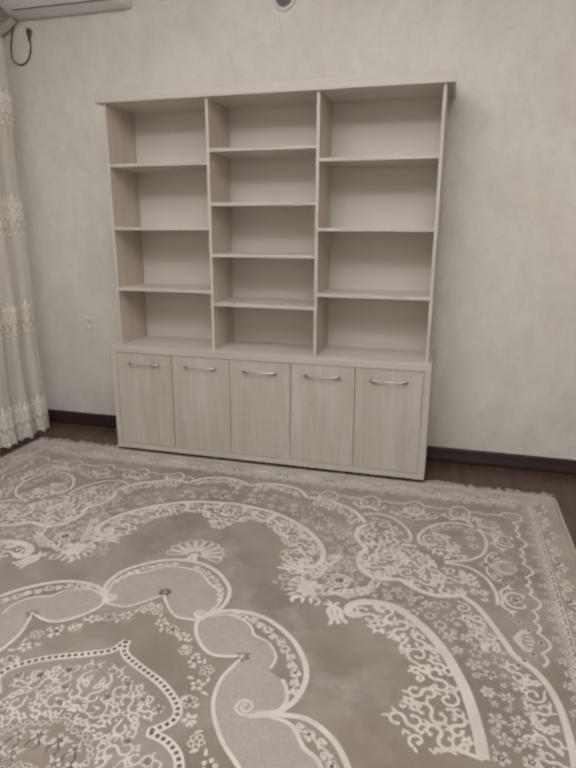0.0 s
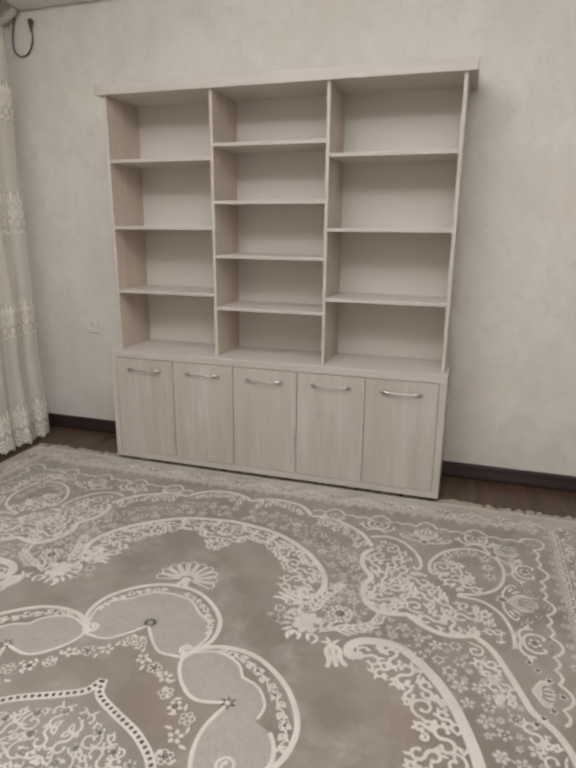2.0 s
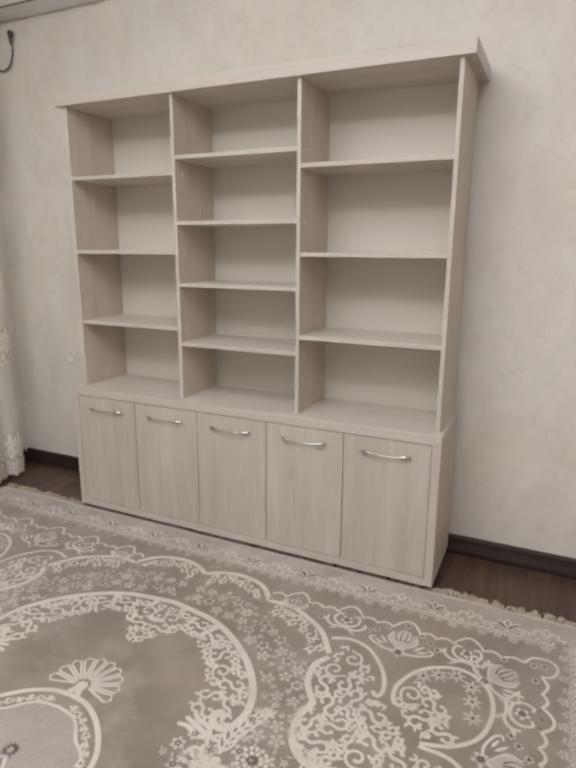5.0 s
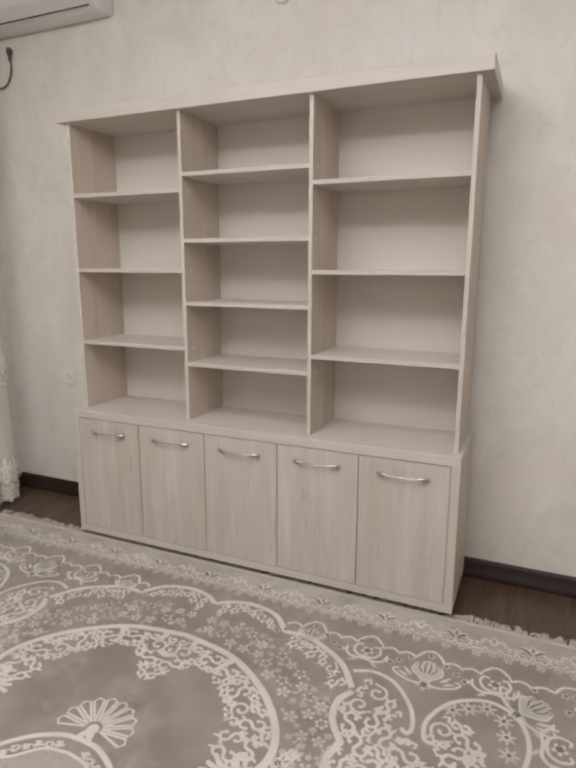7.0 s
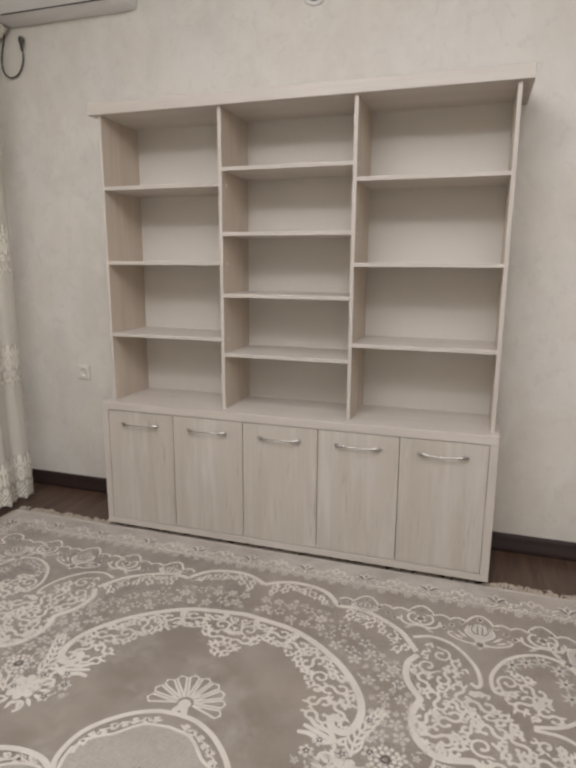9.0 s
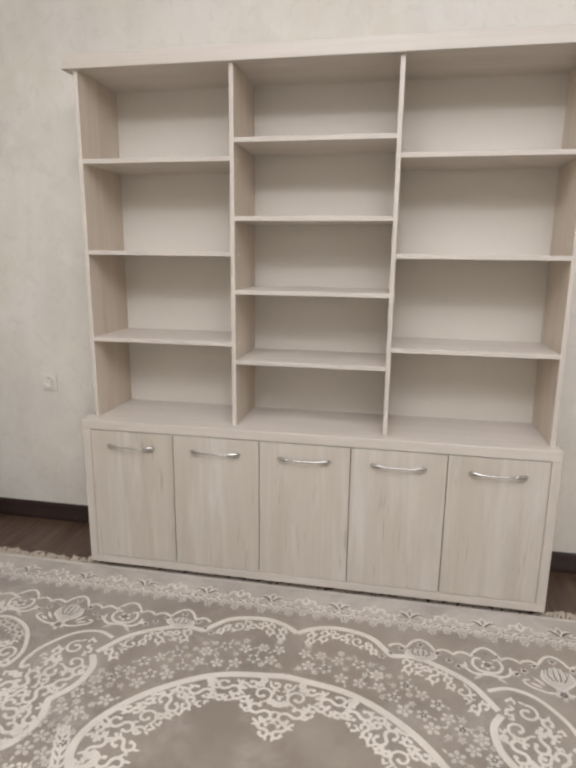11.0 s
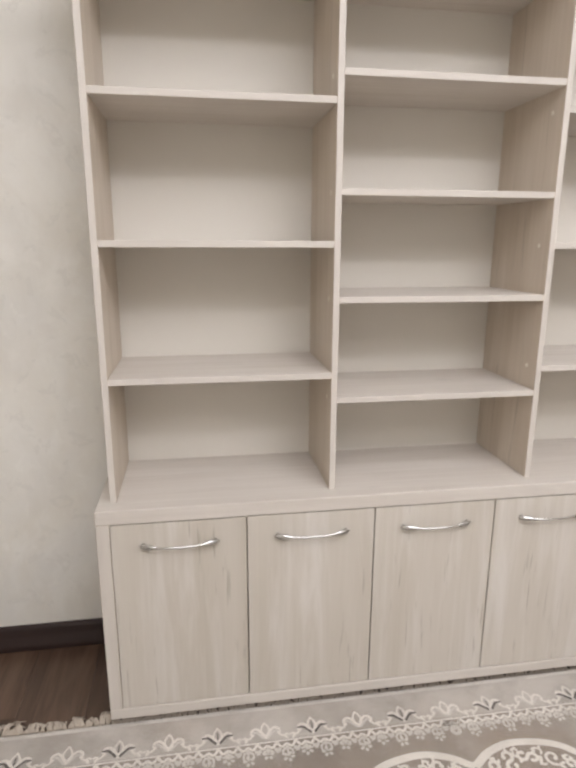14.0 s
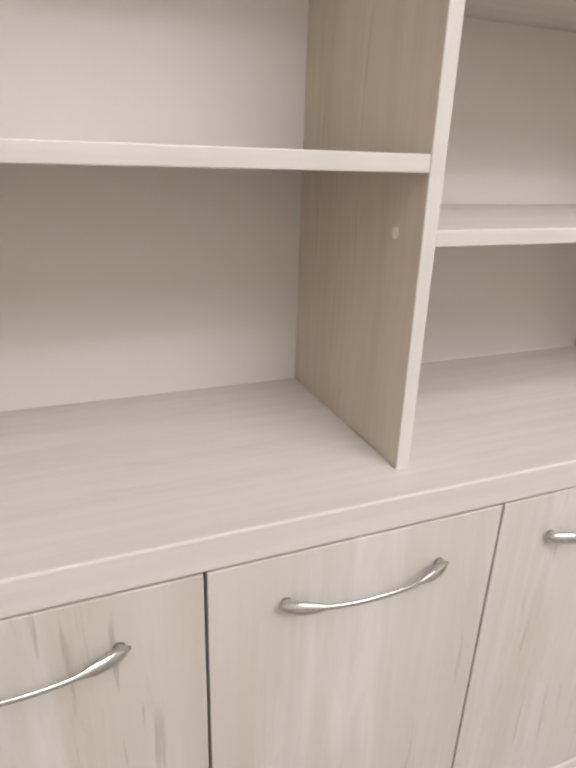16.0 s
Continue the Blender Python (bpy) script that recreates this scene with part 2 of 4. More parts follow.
fringe_yarn = mat_plain("ecru_fringe_yarn", (0.43, 0.365, 0.295), (0.58, 0.51, 0.43), 60, 0.9, 0, 0.4, 0.1)
voile = mat_voile("sheer_voile", (0.93, 0.895, 0.82), 0.66)
net = mat_voile("lace_net", (0.93, 0.90, 0.82), 0.55)
lace = mat_voile("cream_lace", (0.955, 0.925, 0.845), 0.95)
glow_film = mat_glow("fill_panel_film", (0.985, 0.975, 1.0), 0.6)
opal = mat_glow("lit_diffuser", (0.99, 0.98, 1.0), 8.0)

# ---------------------------------------------------------------- mesh helpers


def origin(ob):
    """Where a thing or part stands in the world, by the chain of its parents."""
    at = Vector((0, 0, 0))
    while ob is not None:
        at += ob.location
        ob = ob.parent
    return at


def thing(name, at, label, category, group="", kind=""):
    ob = new(name)
    ob.empty_display_size = 0.1
    ob.location = at
    return tagged(ob, label, category, group, kind)


def smooth(me):
    for p in me.polygons:
        p.use_smooth = True


def mesh_of(name, bm, material, shade=False):
    me = bpy.data.meshes.new(name)
    if isinstance(bm, bmesh.types.BMesh):
        bm.normal_update()
        bm.to_mesh(me)
        bm.free()
    else:
        me.from_pydata(bm[0], [], bm[1])
    me.materials.append(material)
    if shade:
        smooth(me)
    me.update()
    return me


def part(name, bm, material, parent, label="", shade=False, kind=""):
    """Links a bmesh given in world places as one mesh object under a thing or a part."""
    me = mesh_of(name, bm, material, shade)
    me.transform(Matrix.Translation(-origin(parent)))
    ob = new(name, me)
    ob.parent = parent
    return tagged(ob, label, "", "", kind)


def shared(name, me, parent, at):
    """One more part on a mesh that other parts use too."""
    ob = new(name, me)
    ob.parent = parent
    ob.location = at
    return ob


def solo(name, bm, material, label, category, kind="", shade=False):
    ob = new(name, mesh_of(name, bm, material, shade))
    return tagged(ob, label, category, "", kind)


def box(x0, x1, y0, y1, z0, z1, bevel=0.0, bm=None, segments=2):
    own = bm if bm is not None else bmesh.new()
    made = bmesh.ops.create_cube(own, size=1.0, matrix=Matrix.Translation(((x0 + x1) / 2, (y0 + y1) / 2, (z0 + z1) / 2)) @ Matrix.Diagonal((x1 - x0, y1 - y0, z1 - z0, 1)))
    if bevel:
        edges = list({e for v in made["verts"] for e in v.link_edges})
        bmesh.ops.bevel(own, geom=edges, offset=bevel, segments=segments, affect="EDGES", profile=0.5)
    return own


def tube(path, radii, sides=10, flat=1.0, up=Vector((0, 0, 1))):
    """A swept tube along a path of points, with its own radius at each; flat squeezes it across."""
    bm = bmesh.new()
    pts = [Vector(p) for p in path]
    rings = []
    for i, p in enumerate(pts):
        d = (pts[min(i + 1, len(pts) - 1)] - pts[max(i - 1, 0)]).normalized()
        s = d.cross(up)
        s = s.normalized() if s.length > 1e-4 else Vector((1, 0, 0))
        u = s.cross(d).normalized()
        r = radii[i] if isinstance(radii, (list, tuple)) else radii
        rings.append([bm.verts.new(p + r * (math.cos(a) * s * flat + math.sin(a) * u)) for a in (2 * math.pi * k / sides for k in range(sides))])
    for a, b in zip(rings, rings[1:]):
        for k in range(sides):
            bm.faces.new((a[k], a[(k + 1) % sides], b[(k + 1) % sides], b[k]))
    bm.faces.new(rings[0][::-1])
    bm.faces.new(rings[-1])
    return bm


def lathe(profile, centre, axis, sides=32):
    """A turned shape: profile of (radius, height) about an axis through centre."""
    turn = Vector((0, 0, 1)).rotation_difference(Vector(axis)).to_matrix().to_4x4()
    m = Matrix.Translation(centre) @ turn
    bm = bmesh.new()
    rings = [[bm.verts.new(m @ Vector((r * math.cos(a), r * math.sin(a), h))) for a in (2 * math.pi * k / sides for k in range(sides))] for r, h in profile]
    for a, b in zip(rings, rings[1:]):
        for k in range(sides):
            bm.faces.new((a[k], a[(k + 1) % sides], b[(k + 1) % sides], b[k]))
    bm.faces.new(rings[0][::-1])
    bm.faces.new(rings[-1])
    bmesh.ops.recalc_face_normals(bm, faces=bm.faces)
    return bm


def curve(points, steps=8):
    """A smooth line through control points (Catmull-Rom)."""
    p = [np.array(q, float) for q in points]
    p = [2 * p[0] - p[1]] + p + [2 * p[-1] - p[-2]]
    out = []
    for a, b, c, d in zip(p, p[1:], p[2:], p[3:]):
        for k in range(steps):
            t = k / steps
            out.append(0.5 * (2 * b + (c - a) * t + (2 * a - 5 * b + 4 * c - d) * t * t + (3 * b - a - 3 * c + d) * t ** 3))
    out.append(p[-2])
    return out

# ---------------------------------------------------------------- the room
WALL_Y, LEFT_X, RIGHT_X, REAR_Y = 0.397, -0.83, 3.75, -4.3
solo("wall_north", box(LEFT_X - 0.12, RIGHT_X + 0.12, WALL_Y, WALL_Y + 0.12, 0, CEIL), wallpaper, "cream embossed wallpaper wall behind the bookcase", "wall", "structure")
solo("wall_west", box(LEFT_X - 0.12, LEFT_X, REAR_Y, WALL_Y, 0, CEIL), wallpaper, "cream wallpaper wall behind the sheer curtain", "wall", "structure")
# unseen east and south walls, placed close to bounce light into the shelves
solo("wall_east", box(RIGHT_X, RIGHT_X + 0.12, REAR_Y, WALL_Y, 0, CEIL), wallpaper, "unseen plain cream wallpaper wall closing the room and bouncing light", "wall", "structure")
solo("wall_south", box(LEFT_X - 0.12, RIGHT_X + 0.12, REAR_Y - 0.12, REAR_Y, 0, CEIL), wallpaper, "unseen plain cream wallpaper wall closing the room and bouncing light", "wall", "structure")
solo("ceiling", box(LEFT_X - 0.12, RIGHT_X + 0.12, REAR_Y - 0.12, WALL_Y + 0.12, CEIL, CEIL + 0.1), ceiling_paint, "plain white painted ceiling", "ceiling", "structure")
floor = solo("floor", box(LEFT_X - 0.12, RIGHT_X + 0.12, REAR_Y - 0.12, WALL_Y + 0.12, -0.10, -0.008), dark_gap, "dark brown walnut laminate plank floor", "floor", "structure")


def skirting(start, end, inward):
    """A moulded skirting board along a wall: a foot, a hollow and a rounded top."""
    profile = [(0.0, 0.0), (0.033, 0.0), (0.033, 0.012)] + [tuple(q) for q in curve([(0.031, 0.020), (0.021, 0.045), (0.015, 0.066), (0.009, 0.076)], 3)] + [(0.0, 0.077)]
    bm = bmesh.new()
    ends = [[bm.verts.new((p[0] + inward[0] * d, p[1] + inward[1] * d, z)) for d, z in profile] for p in (start, end)]
    for k in range(len(profile)):
        n = (k + 1) % len(profile)
        bm.faces.new((ends[0][k], ends[0][n], ends[1][n], ends[1][k]))
    bm.faces.new(ends[0][::-1])
    bm.faces.new(ends[1])
    bmesh.ops.recalc_face_normals(bm, faces=bm.faces)
    return solo("baseboard", bm, wenge, "dark wenge skirting board along the wall", "baseboard", "structure")


skirting((LEFT_X, WALL_Y), (RIGHT_X, WALL_Y), (0, -1))
skirting((LEFT_X, REAR_Y), (LEFT_X, WALL_Y - 0.034), (1, 0))
skirting((RIGHT_X, REAR_Y), (RIGHT_X, WALL_Y - 0.034), (-1, 0))
skirting((LEFT_X + 0.034, REAR_Y), (RIGHT_X - 0.034, REAR_Y), (0, 1))

# ---------------------------------------------------------------- lamp and added fill panel above the rug
x, y, z = BAR
pendant = thing("pendant_lamp", (x, y, CEIL), "hanging bar lamp with five lit opal globes over the rug", "lamp")
part("canopy", box(x - 0.15, x + 0.15, y - 0.04, y + 0.04, CEIL - 0.025, CEIL - 0.001, 0.004), chrome, pendant)
for dx in (-0.10, 0.10):
    part("stem", lathe([(0.006, -0.040), (0.006, -0.02)], (x + dx, y, CEIL), (0, 0, 1), 10), chrome, pendant, "", True)
part("bar", tube([(x - 0.86, y, CEIL - 0.045), (x + 0.86, y, CEIL - 0.045)], 0.010, 10), chrome, pendant, "", True)
for dx in GLOBES:
    ball = bmesh.new()
    bmesh.ops.create_uvsphere(ball, u_segments=20, v_segments=12, radius=0.068, matrix=Matrix.Translation((x + dx, y, z)))
    globe = part("globe", ball, opal, pendant, "lit opal glass globe", True)
    globe.visible_shadow = False
# unseen panel added to give the fill light a body
fill_panel = thing("added_fill_panel", ((GLOW[0] + GLOW[1]) / 2, (GLOW[2] + GLOW[3]) / 2, CEIL), "large unseen white panel added on the ceiling as fill light", "ceiling light")
part("frame", box(GLOW[0] - 0.05, GLOW[1] + 0.05, GLOW[2] - 0.05, GLOW[3] + 0.05, CEIL - 0.012, CEIL - 0.001, 0.002), white_plastic, fill_panel)
part("diffuser", box(*GLOW, CEIL - 0.018, CEIL - 0.012), glow_film, fill_panel, "glowing white film of the added fill panel")

# ---------------------------------------------------------------- base cabinet
def banded(me, band):
    """Gives the front edges of a board their paler edge band."""
    me.materials.append(band)
    for face in me.polygons:
        if face.normal.y < -0.9:
            face.material_index = 1


W, TOP, BASE = 1.80, 0.650, 0.030
DEEP = 0.356
cabinet = thing("base_cabinet", (W / 2, DEEP / 2, 0.0), "pale ash laminate base cabinet with five doors standing on the rug", "cabinet")
banded(part("top_panel", box(0, W, 0.0, DEEP, TOP - 0.038, TOP, 0.0025), ash_flat, cabinet).data, ash_edge)
banded(part("bottom_panel", box(0, W, 0.0, DEEP, BASE, BASE + 0.031, 0.0025), ash_flat, cabinet).data, ash_edge)
side = box(0, 0.033, 0.0005, DEEP, BASE + 0.031, TOP - 0.038, 0.0015)
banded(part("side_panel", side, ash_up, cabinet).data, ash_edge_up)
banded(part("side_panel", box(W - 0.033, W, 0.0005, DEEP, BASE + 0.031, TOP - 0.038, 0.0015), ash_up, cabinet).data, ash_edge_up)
part("back_panel", box(0.033, W - 0.033, DEEP - 0.012, DEEP - 0.004, BASE + 0.031, TOP - 0.038), back_board, cabinet)
for x in (0.06, W / 2, W - 0.06):
    for y in (0.05, DEEP - 0.05):
        part("foot", lathe([(0.022, 0.012), (0.022, 0.020), (0.016, 0.022), (0.016, BASE)], (x, y, 0.0), (0, 0, 1), 16), dark_plastic, cabinet, "small black plastic foot")
PITCH = (W - 0.066) / 5
DOOR_Z0, DOOR_Z1 = BASE + 0.034, TOP - 0.041
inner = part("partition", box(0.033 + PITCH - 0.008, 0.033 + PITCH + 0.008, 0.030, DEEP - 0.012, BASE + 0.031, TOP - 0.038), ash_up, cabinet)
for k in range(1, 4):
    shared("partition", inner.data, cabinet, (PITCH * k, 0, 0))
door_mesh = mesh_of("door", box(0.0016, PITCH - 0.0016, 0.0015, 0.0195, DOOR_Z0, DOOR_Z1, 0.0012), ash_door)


def handle_mesh():
    """A bowed chrome pull with flattened, flaring feet."""
    half, n = 0.1015, 26
    path, radii = [], []
    for i in range(n + 1):
        u = -1 + 2 * i / n
        out = 0.0225 * (1 - abs(u) ** 2.4) + 0.0045
        path.append((PITCH / 2 + half * u, 0.0015 - out, 0.0))
        flare = max(0.0, (abs(u) - 0.55) / 0.45)
        radii.append(0.0030 + 0.0052 * math.sin(min(1.0, flare * 1.15) * math.pi * 0.82) - 0.0035 * max(0.0, flare - 0.88) / 0.12)
    bm = tube(path, radii, 12, 0.62)
    for sx in (-1, 1):
        tip = lathe([(0.0058, 0.0), (0.0052, 0.010)], (PITCH / 2 + sx * 0.092, 0.0017, 0), (0, -1, 0), 12)
        temp = bpy.data.meshes.new("tip")
        tip.to_mesh(temp)
        tip.free()
        bm.from_mesh(temp)
        bpy.data.meshes.remove(temp)
    bmesh.ops.recalc_face_normals(bm, faces=bm.faces)
    return mesh_of("handle", bm, chrome, True)


pull = handle_mesh()
for k in range(5):
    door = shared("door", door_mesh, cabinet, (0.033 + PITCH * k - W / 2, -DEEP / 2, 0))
    grip = shared("handle", pull, door, (0, 0, 0.5505 + (0.0015 if k % 2 else 0.0)))
    tagged(grip, "bowed polished chrome handle")

# ---------------------------------------------------------------- open bookcase on the cabinet
UX0, UX1, UY0, UY1, UTOP = 0.032, 1.782, 0.05, 0.366, 1.932
T = 0.0162
SHELF_BACK = 0.346
bookcase = thing("bookcase", (W / 2, 0.2, TOP), "empty pale ash open bookcase standing on the base cabinet", "bookcase")
uprights = (UX0, 0.6090, 1.1840, UX1 - T)
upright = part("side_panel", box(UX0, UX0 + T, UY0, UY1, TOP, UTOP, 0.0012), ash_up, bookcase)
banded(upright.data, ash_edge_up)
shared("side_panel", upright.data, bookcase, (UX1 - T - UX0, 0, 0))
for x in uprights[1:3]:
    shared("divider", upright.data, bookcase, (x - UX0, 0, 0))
part("back_panel", box(UX0 + T, UX1 - T, SHELF_BACK, SHELF_BACK + 0.006, TOP, UTOP), back_board, bookcase, "paler smooth back board")
LEVELS = ((1.634, 1.307, 0.975), (1.695, 1.431, 1.170, 0.908), (1.634, 1.305, 0.977))
for c, levels in enumerate(LEVELS):
    x0, x1 = uprights[c] + T, uprights[c + 1]
    proto = box(x0, x1, UY0 + 0.001, SHELF_BACK, 0 - T, 0, 0.0012)
    me = mesh_of("shelf", proto, ash_flat)
    banded(me, ash_edge)
    me.transform(Matrix.Translation((-W / 2, -0.2, 0)))
    for z in levels:
        shared("shelf", me, bookcase, (0, 0, z - TOP))
# cornice: a top board with a deep fascia that stands out at the front and the ends
CX0, CX1, CY0 = -0.004, 1.820, 0.030
part("top_board", box(CX0 + 0.018, CX1 - 0.018, CY0 + 0.018, WALL_Y - 0.006, UTOP, UTOP + 0.020), ash_flat, bookcase)
part("cornice", box(CX0, CX1, CY0, CY0 + 0.018, UTOP, UTOP + 0.050, 0.002), ash_edge, bookcase, "wide pale cornice board")
for x in (CX0, CX1 - 0.018):
    part("cornice_return", box(x, x + 0.018, CY0 + 0.018, WALL_Y - 0.006, UTOP, UTOP + 0.050, 0.002), ash_flat, bookcase)
cap = mesh_of("screw_cap", lathe([(0.0062, 0.0), (0.0062, 0.0006), (0.005, 0.0014)], (0, 0, 0), (1, 0, 0), 14), cap_plastic)
for x, flip, levels in ((uprights[1], -1, LEVELS[1]), (uprights[2], -1, LEVELS[2]), (uprights[1] + T, 1, LEVELS[0]), (uprights[2] + T, 1, LEVELS[1])):
    for z in levels:
        for y in (0.098,):
            ob = shared("screw_cap", cap, bookcase, (x - W / 2, y - 0.2, z - T / 2 - TOP))
            ob.scale = (flip, 1, 1)

# ---------------------------------------------------------------- wall fittings
SX, SZ = -0.391, 0.697
socket = thing("wall_socket", (SX, WALL_Y, SZ), "white square wall socket set in the wallpaper", "socket")
plate = box(SX - 0.040, SX + 0.040, WALL_Y - 0.008, WALL_Y, SZ - 0.040, SZ + 0.040, 0.004)
part("frame", plate, cream_plastic, socket)
part("insert", lathe([(0.027, 0.0), (0.027, 0.004), (0.0245, 0.0045), (0.021, 0.0012), (0.004, 0.001)], (SX, WALL_Y - 0.0075, SZ), (0, -1, 0), 32), cream_plastic, socket, "", True)
for dx in (-0.0095, 0.0095):
    part("contact_hole", lathe([(0.0028, 0), (0.0028, 0.0006)], (SX + dx, WALL_Y - 0.0086, SZ), (0, -1, 0), 12), dark_plastic, socket)
part("earth_clip", box(SX - 0.003, SX + 0.003, WALL_Y - 0.0125, WALL_Y - 0.008, SZ + 0.018, SZ + 0.024, 0.001), chrome, socket)

VX, VZ = 0.925, 2.455
vent = thing("round_vent", (VX, WALL_Y, VZ), "round white and grey ringed vent high on the wall", "vent")
part("rim", lathe([(0.062, 0.0), (0.060, 0.010), (0.050, 0.014), (0.044, 0.010), (0.044, 0.004)], (VX, WALL_Y, VZ), (0, -1, 0), 40), white_plastic, vent, "", True)
for r in (0.041, 0.031, 0.021, 0.011):
    part("ring", lathe([(r, 0.004), (r, 0.011), (r - 0.003, 0.0125), (r - 0.006, 0.011), (r - 0.006, 0.005)], (VX, WALL_Y, VZ), (0, -1, 0), 32), grey_plastic, vent, "", True)


def air_conditioner():
    """A split unit: a rounded body drawn out along the wall, a front panel, a louvre and a dark outlet."""
    x0, x1, zb = -0.705, 0.044, 2.480
    ac = thing("air_conditioner", ((x0 + x1) / 2, WALL_Y, zb), "white split air conditioner mounted high on the wall", "air conditioner")
    prof = curve([(0.0, 0.0), (0.05, -0.002), (0.10, 0.006), (0.15, 0.030), (0.188, 0.070), (0.203, 0.130), (0.200, 0.22), (0.180, 0.272), (0.12, 0.290), (0.0, 0.290)], 4)
    bm = bmesh.new()
    xs = [x0, x0 + 0.006, x0 + 0.02, x1 - 0.02, x1 - 0.006, x1]
    grow = [0.93, 0.98, 1.0, 1.0, 0.98, 0.93]
    rings = []
    for x, g in zip(xs, grow):
        rings.append([bm.verts.new((x, WALL_Y - 0.001 - max(0.0, p[0]) * g, zb + 0.145 + (p[1] - 0.145) * g)) for p in prof])
    for a, b in zip(rings, rings[1:]):
        for k in range(len(prof) - 1):
            bm.faces.new((a[k], b[k], b[k + 1], a[k + 1]))
        bm.faces.new((a[-1], b[-1], b[0], a[0]))
    bm.faces.new(rings[0])
    bm.faces.new(rings[-1][::-1])
    bmesh.ops.recalc_face_normals(bm, faces=bm.faces)
    part("body", bm, white_plastic, ac, "", True)
    # outlet and louvre lie on the slanting underside of the front
    a, b = Vector((0, WALL_Y - 0.092, zb + 0.000)), Vector((0, WALL_Y - 0.176, zb + 0.048))
    d = (b - a).normalized()
    out = Vector((0, d.z, -d.y))
    if out.z > 0:
        out = -out

    def slab(u0, u1, h0, h1, xa, xb):
        m = bmesh.new()
        vs = []
        for x in (xa, xb):
            for u, h in ((u0, h0), (u1, h0), (u1, h1), (u0, h1)):
                p = a + d * u + out * h
                vs.append(m.verts.new((x, p.y, p.z)))
        for f in ((0, 1, 2, 3), (7, 6, 5, 4), (0, 4, 5, 1), (1, 5, 6, 2), (2, 6, 7, 3), (3, 7, 4, 0)):
            m.faces.new([vs[i] for i in f])
        bmesh.ops.recalc_face_normals(m, faces=m.faces)
        return m

    part("outlet", slab(0.030, 0.039, 0.002, 0.0065, x0 + 0.06, x1 - 0.040), dark_plastic, ac, "dark air outlet slot")
    part("louvre", slab(0.039, 0.100, 0.0035, 0.009, x0 + 0.06, x1 - 0.040), white_plastic, ac)
    part("front_panel", box(x0 + 0.012, x1 - 0.012, WALL_Y - 0.2085, WALL_Y - 0.198, zb + 0.085, zb + 0.262, 0.004), white_plastic, ac)
    return ac


air_conditioner()
# the unit's loose power lead, its plug hanging up against the wall
wy = WALL_Y - 0.014
lead = thing("power_cable", (-0.70, WALL_Y, 2.45), "dark grey power lead hanging in a loop from the air conditioner", "cable")
loop = curve([(-0.722, wy, 2.475), (-0.742, wy, 2.42), (-0.762, wy, 2.34), (-0.758, wy, 2.275), (-0.715, wy, 2.243), (-0.662, wy, 2.258), (-0.630, wy, 2.310), (-0.626, wy, 2.365)], 8)
part("cord", tube(loop, 0.0042, 8), cable_rubber, lead, "", True)
part("plug", lathe([(0.005, 0.0), (0.007, 0.012), (0.009, 0.028), (0.0135, 0.038), (0.0155, 0.049), (0.0135, 0.060), (0.008, 0.066)], (-0.626, WALL_Y - 0.020, 2.362), (0.02, 0, 1), 16), cable_rubber, lead, "dark round plug", True)
hose = thing("drain_pipe", (-0.76, WALL_Y, 2.45), "pale wrapped pipe bending from the air conditioner into the corner", "pipe")
part("sleeve", tube(curve([(-0.700, WALL_Y - 0.045, 2.475), (-0.745, WALL_Y - 0.045, 2.445), (-0.79, WALL_Y - 0.045, 2.425), (-0.829, WALL_Y - 0.045, 2.42)], 6), 0.021, 14), pipe_wrap, hose, "", True)
part("thin_wire", tube(curve([(-0.800, WALL_Y - 0.012, 2.41), (-0.782, WALL_Y - 0.01, 2.37), (-0.785, WALL_Y - 0.008, 2.30), (-0.79, WALL_Y - 0.006, 2.24)], 5), 0.0025, 6), white_plastic, hose, "", True)

# ---------------------------------------------------------------- curtain
CY1, CYN, CTOP = 0.185, -2.6, 2.74


def drape(y, z):
    """The curtain's surface: folds that deepen towards the hem."""
    s = CY1 - y
    deep = 0.003 + 0.011 * (1 - z / CTOP) ** 2
    fold = math.sin(2 * math.pi * s / 0.158 + 0.9 * math.sin(s * 5.1)) + 0.22 * math.sin(2 * math.pi * s / 0.061 + 1.3)
    return LEFT_X + 0.172 + 0.026 * (1 - z / CTOP) ** 2 + deep * fold + 0.006 * math.sin(7 * z + 9 * s)


def hem(s):
    """Scalloped hem: rises between its points."""
    return 0.016 + 0.018 * abs(math.sin(math.pi * s / 0.062)) ** 0.7


def sheet(z0, z1, rows, off, ny=420, y0=CYN, edge0=None, edge1=None):
    verts, faces = [], []
    for j in range(ny + 1):
        y = CY1 + (y0 - CY1) * j / ny
        lo = z0 if edge0 is None else edge0(CY1 - y)
        hi = z1 if edge1 is None else edge1(CY1 - y)
        for i in range(rows + 1):
            z = lo + (hi - lo) * i / rows
            verts.append((drape(y, z) + off, y, z))
    for j in range(ny):
        for i in range(rows):
            k = j * (rows + 1) + i
            faces.append((k, k + 1, k + rows + 2, k + rows + 1))
    return verts, faces


curtain = thing("curtain", (LEFT_X + 0.15, -1.0, 0.0), "sheer cream curtain with embroidered lace bands, hanging to the floor", "curtain")
part("cloth", sheet(0.02, CTOP, 26, 0.0, edge0=hem), voile, curtain, "", True)
